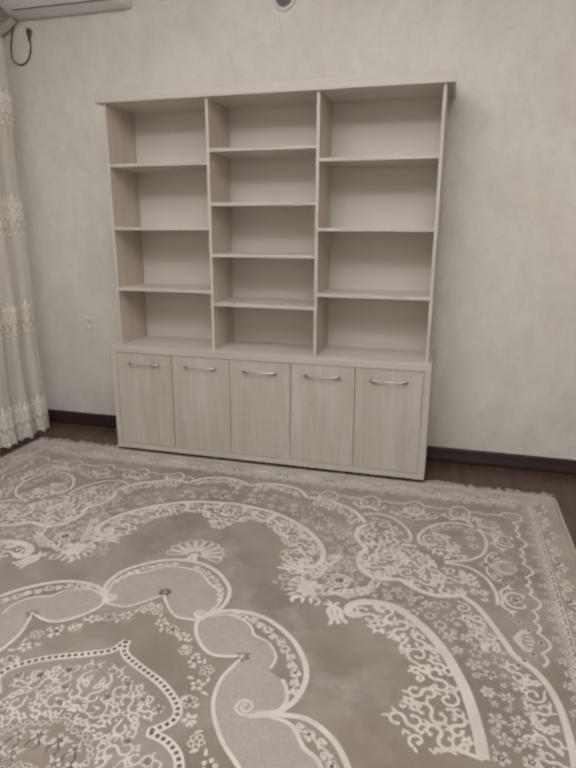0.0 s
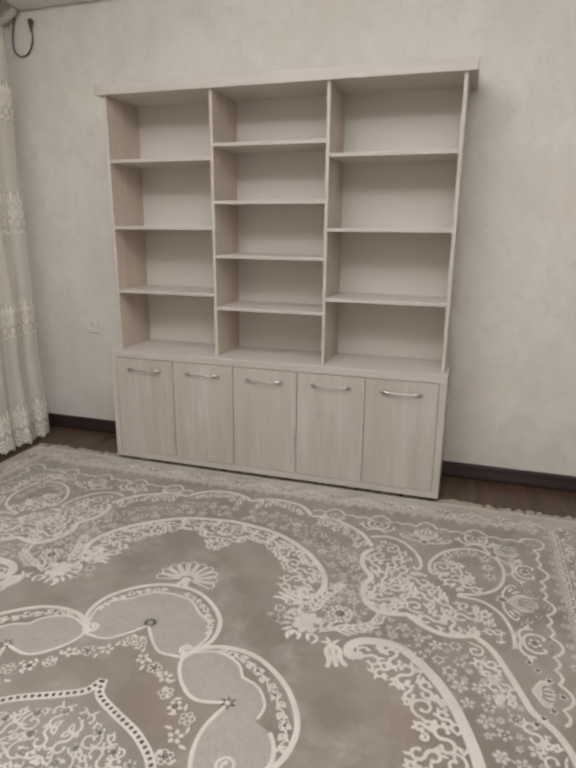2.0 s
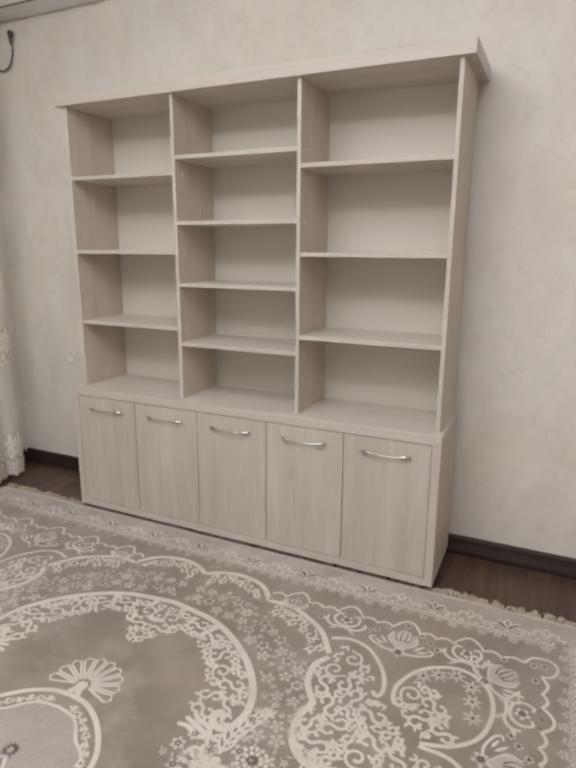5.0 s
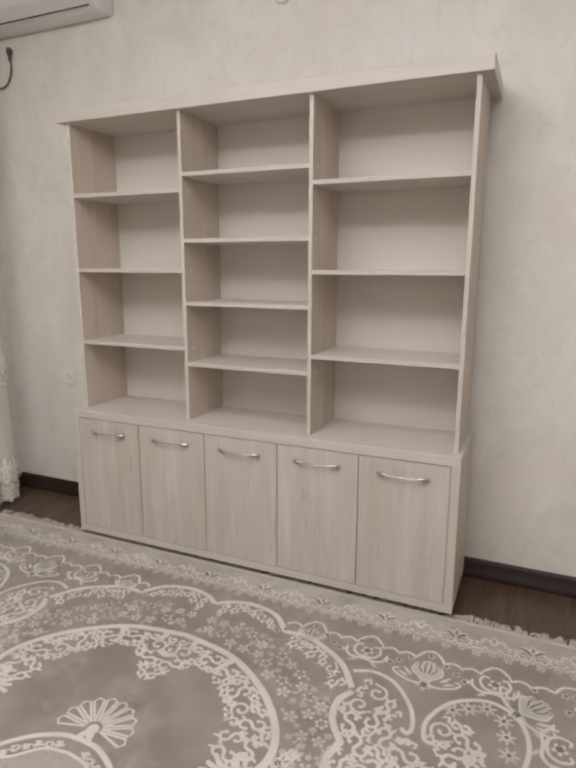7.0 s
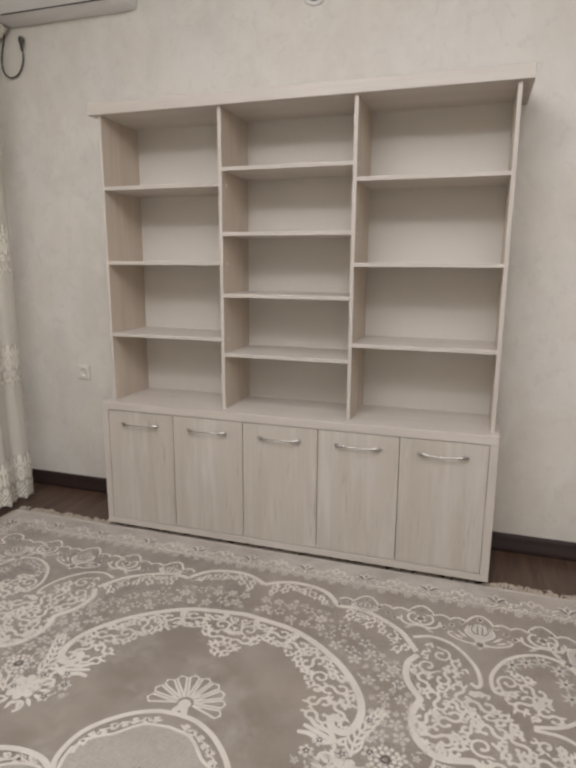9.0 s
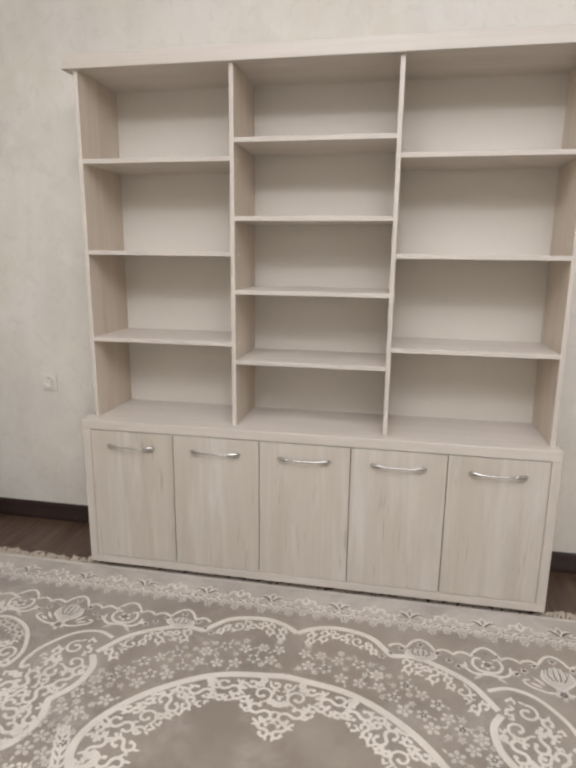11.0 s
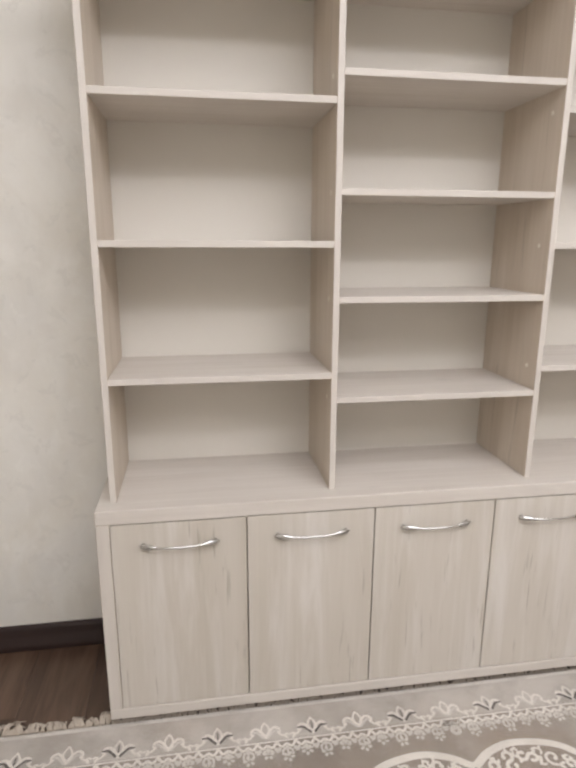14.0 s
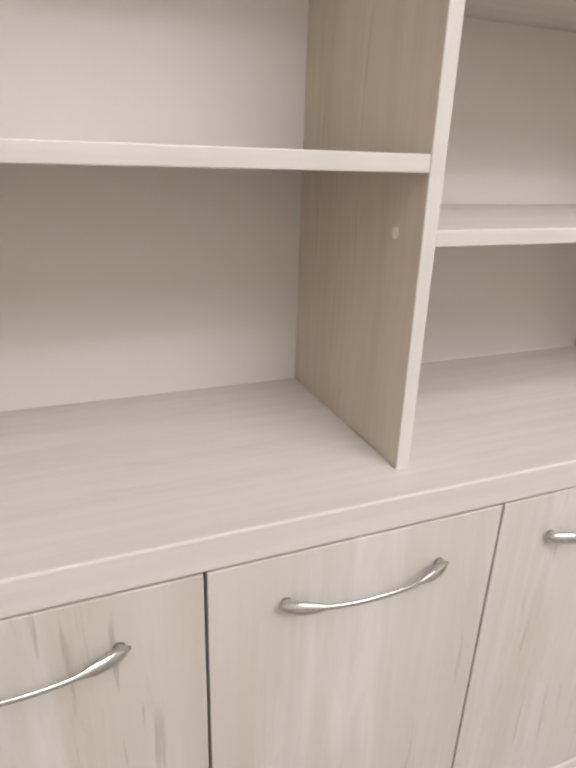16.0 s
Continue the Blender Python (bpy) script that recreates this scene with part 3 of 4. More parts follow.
part("curtain_rail", box(LEFT_X + 0.10, LEFT_X + 0.20, CYN - 0.05, CY1 + 0.10, CTOP, CEIL - 0.002, 0.004), white_plastic, curtain)


def patch(verts, faces, y, z, ry, rz, sides=10, off=0.004, inner=0.0):
    """An embroidered oval (a ring if inner > 0) that follows the folds."""
    base = len(verts)
    ring = [(math.cos(2 * math.pi * k / sides), math.sin(2 * math.pi * k / sides)) for k in range(sides)]
    for c, s in ring:
        yy, zz = y + ry * c, z + rz * s
        verts.append((drape(yy, zz) + off, yy, zz))
    if inner:
        for c, s in ring:
            yy, zz = y + ry * inner * c, z + rz * inner * s
            verts.append((drape(yy, zz) + off, yy, zz))
        for k in range(sides):
            n = (k + 1) % sides
            faces.append((base + k, base + n, base + sides + n, base + sides + k))
    else:
        faces.append(tuple(range(base, base + sides)))


# lace bands: ground net, medallions, eyelets and a scalloped lower edge
for lo, hi in ((0.0, 0.285), (0.655, 0.885), (1.235, 1.50), (1.845, 2.07)):
    low = hem if lo == 0.0 else (lambda s, lo=lo: lo + 0.016 * abs(math.sin(math.pi * s / 0.062)))
    high = lambda s, hi=hi: hi - 0.02 * abs(math.sin(math.pi * s / 0.045))
    v, f = [], []
    n = int((CY1 - CYN) / 0.050)
    foot = max(lo, 0.03)
    mid = foot + 0.55 * (hi - foot)
    for i in range(n):
        y = CY1 - 0.025 - i * 0.050
        patch(v, f, y, mid, 0.0165, 0.042, 12, 0.004, 0.42)
        patch(v, f, y, mid, 0.0045, 0.014, 8, 0.005)
        patch(v, f, y, hi - 0.040, 0.0095, 0.034, 8, 0.0045)
        patch(v, f, y + 0.025, hi - 0.060, 0.0085, 0.040, 8, 0.0045)
        patch(v, f, y + 0.025, mid - 0.004, 0.0070, 0.030, 8, 0.0045)
        patch(v, f, y + 0.012, mid + 0.048, 0.0060, 0.016, 7, 0.0045)
        patch(v, f, y - 0.012, mid + 0.048, 0.0060, 0.016, 7, 0.0045)
        patch(v, f, y + 0.025, mid - 0.060, 0.0120, 0.018, 9, 0.0045, 0.4)
        for k in range(8):
            # zigzag braids along the foot of the band
            yy = y + 0.025 - k * 0.00625
            rise = 0.020 * abs((k % 4) - 2) / 2
            for up in ((0.010, 0.034, 0.058) if lo == 0.0 else (0.010,)):
                patch(v, f, yy, low(CY1 - yy) + up + rise, 0.0046, 0.0060, 6, 0.005)
    part("lace_embroidery", (v, f), lace, curtain, "dense cream lace embroidery", True, "stuff")
    part("lace_band", sheet(lo, hi, 5, 0.002, edge0=low, edge1=high), net, curtain, "", True)

# ---------------------------------------------------------------- rug
# The pattern is drawn in rug measures: u across from the middle line, v in from the edge at the wall.
RUG_U, RUG_LEN, RUG_X, RUG_Y = 1.505, 4.06, 0.93, 0.005
PAT_Y = 0.03  # where the pattern's v begins
MID = RUG_LEN / 2
rug = thing("rug", (RUG_X, RUG_Y, 0.0), "large taupe and cream ornamental rug with a woven floral medallion", "rug")
PILE = 0.010
part("rug_body", box(RUG_X - RUG_U, RUG_X + RUG_U, RUG_Y - RUG_LEN, RUG_Y, 0.0, PILE, 0.003), rug_pile, rug)
draw = random.Random(7)


def eased(v):
    """The field's middle zone lies a little nearer to the wall than the even measure gives."""
    rise = min(1.0, max(0.0, (v - 0.50) / 0.55))
    fall = min(1.0, max(0.0, (MID - v) / 0.30))
    return v - 0.013 * rise * rise * (3 - 2 * rise) * fall


class Pattern:
    """Collects raised ribbons, leaves and flowers of one colour on the rug, mirrored in both middle lines."""

    def __init__(self, lift=0.0):
        self.verts, self.faces, self.lift = [], [], lift

    def ribbon(self, pts, width, taper=0.0, rise=0.0016):
        """A strip of pile along a line; taper thins it towards its ends (or its far end, if negative)."""
        pts = [np.array(p, float) for p in pts]
        n, base = len(pts), len(self.verts)
        jitter = draw.random() * 0.0005 + self.lift
        for i, p in enumerate(pts):
            d = pts[min(i + 1, n - 1)] - pts[max(i - 1, 0)]
            d = d / (np.hypot(*d) + 1e-9)
            t = i / (n - 1)
            w = width
            if taper > 0:
                w *= 1 - taper * abs(2 * t - 1) ** 1.6
            elif taper < 0:
                w *= 1 + taper * t
            side = np.array([-d[1], d[0]]) * w / 2
            for q, h in ((p + side, 0.0002), (p, rise), (p - side, 0.0002)):
                self.verts.append((q[0], q[1], h + jitter))
        for i in range(n - 1):
            k = base + 3 * i
            self.faces += [(k, k + 1, k + 4, k + 3), (k + 1, k + 2, k + 5, k + 4)]

    def blob(self, p, r, sides=8, squash=1.0, turn=0.0, rise=0.0016):
        base = len(self.verts)
        jitter = draw.random() * 0.0005 + self.lift
        c, s = math.cos(turn), math.sin(turn)
        for k in range(sides):
            a = 2 * math.pi * k / sides
            x, y = r * math.cos(a), r * squash * math.sin(a)
            self.verts.append((p[0] + c * x - s * y, p[1] + s * x + c * y, 0.0002 + jitter))
        self.verts.append((p[0], p[1], rise + jitter))
        self.faces += [(base + k, base + (k + 1) % sides, base + sides) for k in range(sides)]

    def leaf(self, p, turn, length, width):
        """A pointed leaf that starts at p."""
        base = len(self.verts)
        jitter = draw.random() * 0.0005 + self.lift
        c, s = math.cos(turn), math.sin(turn)
        for x, y, h in ((0, 0, 0), (0.35, 0.5, 0), (0.75, 0.34, 0), (1, 0, 0), (0.75, -0.3, 0), (0.35, -0.46, 0), (0.45, 0, 1)):
            x, y = x * length, y * width
            self.verts.append((p[0] + c * x - s * y, p[1] + s * x + c * y, 0.0002 + 0.0014 * h + jitter))
        self.faces += [(base + k, base + (k + 1) % 6, base + 6) for k in range(6)]

    def curl(self, p, turn, r, width, hand=1, turns=0.85):
        """A comma scroll: a stem that winds up into a ball."""
        pts = []
        for k in range(13):
            t = k / 12
            a = hand * 2 * math.pi * turns * t
            rr = r * (1 - 0.36 * t)
            pts.append((p[0] + rr * math.cos(turn + a), p[1] + rr * math.sin(turn + a)))
        self.ribbon(pts, width * 1.1, -0.3)
        self.blob(pts[-1], width * 0.72, 7)

    def flower(self, p, r, petals=5, turn=0.0, ring=False):
        for k in range(petals):
            a = turn + 2 * math.pi * k / petals
            q = (p[0] + r * 0.62 * math.cos(a), p[1] + r * 0.62 * math.sin(a))
            if ring:
                loop = [(q[0] + r * 0.33 * math.cos(b), q[1] + r * 0.33 * math.sin(b)) for b in (a + 2 * math.pi * j / 8 for j in range(9))]
                self.ribbon(loop, r * 0.17)
            else:
                self.blob(q, r * 0.36, 8, 0.80, a)

    def scroll(self, p, turn, r, width, hand=1):
        """An S of two comma scrolls that wind opposite ways, with small leaves on their backs."""
        u = np.array([math.cos(turn), math.sin(turn)])
        arms = []
        for end in (1, -1):
            c, start = np.array(p) + end * 0.50 * r * u, turn + (math.pi if end > 0 else 0.0)
            arm = []
            for k in range(10):
                t = k / 9
                a = start + hand * 1.55 * math.pi * t
                rr = 0.50 * r * (1 - 0.34 * t)
                arm.append(c + rr * np.array([math.cos(a), math.sin(a)]))
            arms.append(arm)
            for t in (0.30, 0.52):
                a = start + hand * 1.55 * math.pi * t
                out = np.array([math.cos(a), math.sin(a)])
                self.leaf(c + 0.42 * r * out, a + hand * 0.75, 0.60 * r, width * 0.95)
        self.ribbon(arms[0][::-1] + arms[1][1:], width, 0.30)
        for arm in arms:
            self.blob(arm[-1], width * 0.62, 7)

    def comma(self, p, turn, r, width, hand=1):
        """A small hooked leaf."""
        pts = []
        for k in range(8):
            t = k / 7
            a = turn + hand * 1.25 * math.pi * t
            rr = r * (1 - 0.45 * t)
            pts.append((p[0] + rr * math.cos(a), p[1] + rr * math.sin(a)))
        self.ribbon(pts, width * 1.0, -0.5)
        self.leaf(pts[3], turn + hand * 1.9, r * 0.8, width * 0.9)

    def sprigs(self, line, step, size, width, dark=None):
        """A thin swaying stem with leaf pairs and, now and then, a little flower."""
        line = [np.array(q, float) for q in line]
        seg = np.r_[0, np.cumsum([np.hypot(*(b - a)) for a, b in zip(line, line[1:])])]

        def at(s):
            return np.array([np.interp(s, seg, [q[0] for q in line]), np.interp(s, seg, [q[1] for q in line])])

        stem = []
        for s in np.linspace(0, seg[-1], max(12, int(seg[-1] / 0.010))):
            d = at(min(seg[-1], s + 0.006)) - at(max(0, s - 0.006))
            d = d / (np.hypot(*d) + 1e-9)
            stem.append(at(s) + 0.30 * size * math.sin(math.pi * s / step) * np.array([-d[1], d[0]]))
        self.ribbon(stem, width)
        for k, s in enumerate(np.arange(step / 2, seg[-1], step)):
            q, d = at(s), at(min(seg[-1], s + 0.008)) - at(max(0, s - 0.008))
            head, side = math.atan2(d[1], d[0]), 1 if k % 2 else -1
            if k % 3 == 1:
                self.flower(q, size * 0.95, 5, head, True)
                if dark is not None:
                    dark.blob(q, size * 0.30, 6)
            else:
                self.curl(q + 0.35 * size * np.array([math.cos(head + side * 1.6), math.sin(head + side * 1.6)]), head, size * 0.50, width * 1.2, side, 0.7)
            self.leaf(q, head + side * 0.9, size * 1.25, width * 2.2)
            self.leaf(q, head - side * 0.7, size * 1.10, width * 2.0)

    def spiral(self, p, turn, r, width, hand=1, turns=1.15):
        """A round scroll that winds in to a ball."""
        pts = []
        for k in range(19):
            t = k / 18
            a = turn + hand * 2 * math.pi * turns * t
            rr = (r - width / 2) * (1 - 0.72 * t ** 1.25)
            pts.append((p[0] + rr * math.cos(a), p[1] + rr * math.sin(a)))
        self.ribbon(pts, width)
        self.blob(pts[-1], width * 0.78, 8)
        out = np.array([math.cos(turn), math.sin(turn)])
        self.leaf(np.array(pts[0]) - out * width * 0.3, turn - hand * 0.9, min(0.024, r * 0.8), width * 1.1)

    def fill(self, poly, biggest, width, clear=0.016):
        """Covers a region with scrolls and hooked leaves that touch one another."""
        poly = np.array(poly, float)
        lo, hi = poly.min(0), poly.max(0)
        rnd = np.random.RandomState(int(1000 * abs(lo[0] + hi[1])) + 5)
        spots = lo + rnd.rand(int(2.2e4 * (hi[0] - lo[0]) * (hi[1] - lo[1])) + 200, 2) * (hi - lo)
        spots = np.array([q for q in spots if inside(q, poly)])
        room = np.array([near_edge(q, poly) for q in spots]) - clear
        limit = biggest * (0.72 + 0.28 * rnd.rand(len(spots)))
        n = 0
        while True:
            free = np.minimum(room, limit)
            i = int(np.argmax(free))
            r = free[i]
            if r < 0.0085:
                break
            p = spots[i]
            turn = rnd.rand() * 6.28
            if r < 0.015:
                self.comma(p, turn, r, width * 0.85, 1 if n % 2 else -1)
            elif n % 6 != 1:
                self.scroll(p, turn, r * 1.16, width * 0.94, 1 if n % 2 else -1)
            else:
                self.spiral(p, turn, r, width * 0.72, 1 if n % 2 else -1, 0.85 if r < 0.028 else 1.05)
            room = np.minimum(room, np.hypot(*(spots - p).T) - r + 0.0035)
            n += 1

    def put(self, name, material, label="", mirror_u=True, mirror_v=True):
        """Lays the pattern on the rug, with its mirror images, as one part."""
        verts, faces = [], []
        for su in ((1, -1) if mirror_u else (1,)):
            for sv in ((1, -1) if mirror_v else (1,)):
                base = len(verts)
                verts += [(RUG_X + su * u, PAT_Y - (eased(v) if sv > 0 else RUG_LEN - eased(v)), PILE + h) for u, v, h in self.verts]
                flip = su * sv > 0
                faces += [tuple(base + i for i in (f[::-1] if flip else f)) for f in self.faces]
        return part(name, (verts, faces), material, rug, label, True, "stuff")


def inside(p, poly):
    hit = False
    for (x0, y0), (x1, y1) in zip(poly, np.roll(poly, -1, 0)):
        if (y0 > p[1]) != (y1 > p[1]) and p[0] < (x1 - x0) * (p[1] - y0) / (y1 - y0) + x0:
            hit = not hit
    return hit


def near_edge(p, poly):
    a, b = poly, np.roll(poly, -1, 0)
    d = b - a
    t = np.clip(((p - a) * d).sum(1) / ((d * d).sum(1) + 1e-12), 0, 1)
    return np.hypot(*(a + d * t[:, None] - p).T).min()


def offset(line, by):
    """A line moved sideways."""
    line = [np.array(p, float) for p in line]
    out = []
    for i, p in enumerate(line):
        d = line[min(i + 1, len(line) - 1)] - line[max(i - 1, 0)]
        d = d / (np.hypot(*d) + 1e-9)
        out.append(p + by * np.array([-d[1], d[0]]))
    return out


def lobes(*groups, steps=7):
    """Arcs joined at cusps: each group of control points is smooth in itself."""
    out = []
    for g in groups:
        out += curve(g, steps)
    return out


def filled(name, outline, material, lift, label=""):
    """Flat fields of another weave, one and its mirror images, a little above the pile."""
    for su in (1, -1):
        for sv in (1, -1):
            bm = bmesh.new()
            bm.faces.new([bm.verts.new((RUG_X + su * u, PAT_Y - (eased(v) if sv > 0 else RUG_LEN - eased(v)), PILE + lift)) for u, v in outline])
            bmesh.ops.triangulate(bm, faces=bm.faces)
            for f in bm.faces:
                f.normal_update()
                if f.normal.z < 0:
                    f.normal_flip()
            part(name, bm, material, rug, label)


# main lines of a quarter of the design
ARCH = curve([(0.0, 0.515), (0.21, 0.552), (0.37, 0.65), (0.47, 0.765), (0.508, 0.87), (0.488, 0.950), (0.445, 0.955), (0.428, 0.920), (0.452, 0.902)], 8)
FLOW = lobes([(0.0, 0.300), (0.06, 0.262), (0.14, 0.246), (0.25, 0.272), (0.325, 0.352)], [(0.325, 0.352), (0.40, 0.345), (0.48, 0.375), (0.57, 0.435), (0.635, 0.53)])
FOIL = lobes([(0.640, 0.545), (0.612, 0.60), (0.620, 0.68), (0.668, 0.755)], [(0.668, 0.755), (0.650, 0.83), (0.672, 0.915), (0.735, 0.962), (0.825, 0.945)], [(0.825, 0.945), (0.885, 0.99), (0.96, 1.012), (1.045, 0.985), (1.055, 0.955)])
LOOP_A = curve([(0.615, 0.452), (0.68, 0.430), (0.755, 0.455), (0.82, 0.535), (0.842, 0.61), (0.832, 0.645), (0.812, 0.630)], 7)
LOOP_B = curve([(0.905, 0.655), (0.880, 0.640), (0.878, 0.565), (0.935, 0.468), (1.035, 0.420), (1.12, 0.455), (1.155, 0.55), (1.135, 0.665), (1.07, 0.735), (0.985, 0.765)], 7)
SWEEP = lobes([(0.985, 0.775), (1.07, 0.782), (1.135, 0.84), (1.168, 0.93), (1.172, 1.01)], steps=8)
RIM = lobes([(1.045, 0.985), (1.10, 1.04), (1.145, 1.13), (1.200, 1.262)], [(1.200, 1.262), (1.262, 1.325), (1.299, 1.42), (1.311, 1.56), (1.303, 1.70), (1.28, 1.80), (1.245, 1.87)], [(1.245, 1.87), (1.275, 1.93), (1.29, MID)])
SIDE = curve([(0.695, 1.205), (0.668, 1.195), (0.668, 1.155), (0.715, 1.120), (0.81, 1.118), (0.897, 1.180), (0.982, 1.29), (1.047, 1.44), (1.079, 1.58), (1.090, 1.675)], 8)

# ground colours: the paler border strip and the silver cartouches
CART_1 = lobes([(-0.0, 1.095), (0.075, 1.11), (0.135, 1.165)], [(0.135, 1.165), (0.188, 1.20), (0.215, 1.26), (0.195, 1.335), (0.17, 1.375)], [(0.17, 1.375), (0.10, 1.375), (0.045, 1.33), (0.0, 1.275)])
CART_2 = lobes([(0.20, 1.345), (0.27, 1.318), (0.35, 1.342), (0.388, 1.392)], [(0.388, 1.392), (0.445, 1.415), (0.485, 1.47), (0.482, 1.53)], [(0.482, 1.53), (0.535, 1.56), (0.562, 1.62), (0.548, 1.668), (0.49, 1.69)],
               [(0.49, 1.69), (0.59, 1.70), (0.645, 1.76)], [(0.645, 1.76), (0.70, 1.80), (0.72, 1.90), (0.70, MID)], [(0.70, MID), (0.62, 1.97), (0.51, 1.86), (0.43, 1.79), (0.37, 1.70), (0.355, 1.60), (0.385, 1.495)], [(0.385, 1.495), (0.29, 1.512), (0.22, 1.462), (0.182, 1.39), (0.20, 1.345)])
filled("cartouche", CART_1, rug_linen, 0.0006, "silver flat-woven cartouche")
filled("cartouche", CART_2, rug_linen, 0.0006, "silver flat-woven cartouche")
for k, (u0, u1, v0, v1) in enumerate(((0.0, RUG_U - 0.012, 0.030, 0.142), (RUG_U - 0.105, RUG_U - 0.012, 0.142, MID))):
    filled("border_strip", [(u0, v0), (u1, v0), (u1, v1), (u0, v1)], (rug_grey, rug_tan)[k], 0.0004, "pale grey outer border")
MEDAL = lobes([(0.0, 1.530), (0.025, 1.582), (0.10, 1.622), (0.20, 1.668), (0.275, 1.728), (0.285, 1.775), (0.240, 1.822)], [(0.240, 1.822), (0.31, 1.840), (0.365, 1.895), (0.395, MID)])

filled("medallion_field", [(0.0, MID)] + [tuple(q) for q in MEDAL[::-1]], rug_ash, 0.0004, "ash-grey ground of the medallion")
# raised outlines
p = Pattern(0.0006)
p.ribbon(ARCH, 0.024)
p.ribbon(FLOW, 0.021)
p.ribbon(FOIL, 0.022)
p.ribbon(LOOP_A, 0.014)
p.ribbon(LOOP_B, 0.014)
p.ribbon(SWEEP, 0.014)
p.ribbon(RIM, 0.021)
p.ribbon(SIDE, 0.033, -0.0)
p.ribbon([(1.090, 1.675), (1.03, 1.662), (0.97, 1.680)], 0.012)
p.blob((0.700, 1.195), 0.018, 12)
p.blob((0.452, 0.915), 0.013, 10)
p.put("raised_outline", rug_cream, "raised cream outlines")

p = Pattern(0.0006)
p.ribbon(lobes([(0.0, 1.045), (0.07, 1.055), (0.15, 1.10), (0.22, 1.18), (0.235, 1.27), (0.205, 1.332), (0.168, 1.362)]), 0.016)
p.spiral((0.176, 1.340), 2.0, 0.026, 0.0080, 1, 1.45)
p.ribbon(lobes([(0.195, 1.335), (0.28, 1.292), (0.40, 1.302), (0.52, 1.385), (0.590, 1.50), (0.590, 1.605), (0.545, 1.675), (0.476, 1.706)], steps=8), 0.017)
p.spiral((0.458, 1.678), 1.0, 0.034, 0.0095, 1, 1.5)
p.ribbon(lobes([(0.55, 1.678), (0.64, 1.675), (0.73, 1.735), (0.79, 1.85), (0.80, MID)]), 0.017)
p.ribbon(CART_1, 0.010)
p.ribbon(CART_2[:43], 0.009)
p.ribbon(CART_2[50:], 0.012)
p.put("cartouche_outline", rug_cream, "raised cream scroll outlines")

# lace of scrolls under the arch, along the side bands and in the corner medallions
p = Pattern(0.0009)
# under the arch, with a pendant at the middle
inner_arch = curve([(0.0, 0.775), (0.06, 0.765), (0.095, 0.70), (0.14, 0.665), (0.23, 0.715), (0.30, 0.79), (0.335, 0.88), (0.345, 0.965), (0.40, 0.985)], 5)
p.fill([(-0.016, 0.515)] + ARCH[:52] + inner_arch[::-1] + [(-0.016, 0.775)], 0.036, 0.0122, 0.014)
# along the side band
inner_side = curve([(0.705, 1.255), (0.795, 1.295), (0.845, 1.355), (0.882, 1.42), (0.875, 1.50), (0.835, 1.56), (0.832, 1.62), (0.885, 1.69), (0.95, 1.72)], 5)
p.fill(SIDE[8:] + [(1.03, 1.68)] + inner_side[::-1], 0.040, 0.0126, 0.016)
for line, inner, outer, size in ((FLOW[:27], 0.014, 0.075, 0.026), (FLOW[30:], 0.014, 0.080, 0.028), (RIM[1:21], 0.018, 0.088, 0.031), (RIM[23:], 0.020, 0.095, 0.034)):
    p.fill(offset(line, inner) + offset(line, outer)[::-1], size, 0.0108, 0.002)
p.fill(FOIL[1:] + [(1.07, 0.925), (1.145, 0.90), (1.10, 0.83), (1.04, 0.80), (0.97, 0.785), (0.885, 0.70), (0.87, 0.645), (0.845, 0.655), (0.80, 0.64), (0.815, 0.575), (0.74, 0.475), (0.66, 0.455)], 0.038, 0.0128, 0.010)
p.fill(LOOP_B[3:18] + [(1.00, 0.52), (1.05, 0.62), (1.085, 0.70)] + LOOP_B[52:] + [(0.90, 0.68)], 0.038, 0.0128, 0.009)
p.fill([(1.09, 0.84), (1.13, 0.90), (1.155, 1.02), (1.12, 1.01), (1.07, 0.95)], 0.030, 0.0100, 0.006)
beads = Pattern(0.0021)
p.sprigs(curve([(0.03, 1.078), (0.12, 1.118), (0.19, 1.192), (0.212, 1.27)], 6), 0.030, 0.014, 0.0050, beads)
p.sprigs(curve([(0.27, 1.308), (0.39, 1.335), (0.50, 1.425), (0.565, 1.53), (0.572, 1.60)], 6), 0.036, 0.019, 0.0058, beads)
p.sprigs(curve([(0.60, 1.70), (0.69, 1.745), (0.745, 1.84), (0.757, 1.98)], 6), 0.036, 0.019, 0.0058, beads)
p.put("scroll_lace", rug_cream, "dense cream scrollwork")

# fan, flower sprays and small blossoms on the open field
p = Pattern(0.0008)
for k in range(10):
    a = -math.pi / 2 + (k - 4.5) * 0.37
    c = (0.0, 1.000)
    tip = (c[0] + 0.121 * math.cos(a), c[1] + 0.122 * math.sin(a))
    left = (c[0] + 0.112 * math.cos(a - 0.14), c[1] + 0.113 * math.sin(a - 0.14))
    right = (c[0] + 0.112 * math.cos(a + 0.14), c[1] + 0.113 * math.sin(a + 0.14))
    root = (c[0] + 0.026 * math.cos(a), c[1] + 0.026 * math.sin(a))
    p.ribbon([root, left, tip, right, root], 0.0078)
p.blob((0.0, 1.004), 0.020, 10)
for s in (-1, 1):
    p.leaf((0, 1.01), math.pi / 2 + s * 0.6, 0.045, 0.024)
p.put("fan_motif", rug_cream, "cream fan motif", mirror_u=False)

p = Pattern(0.0008)


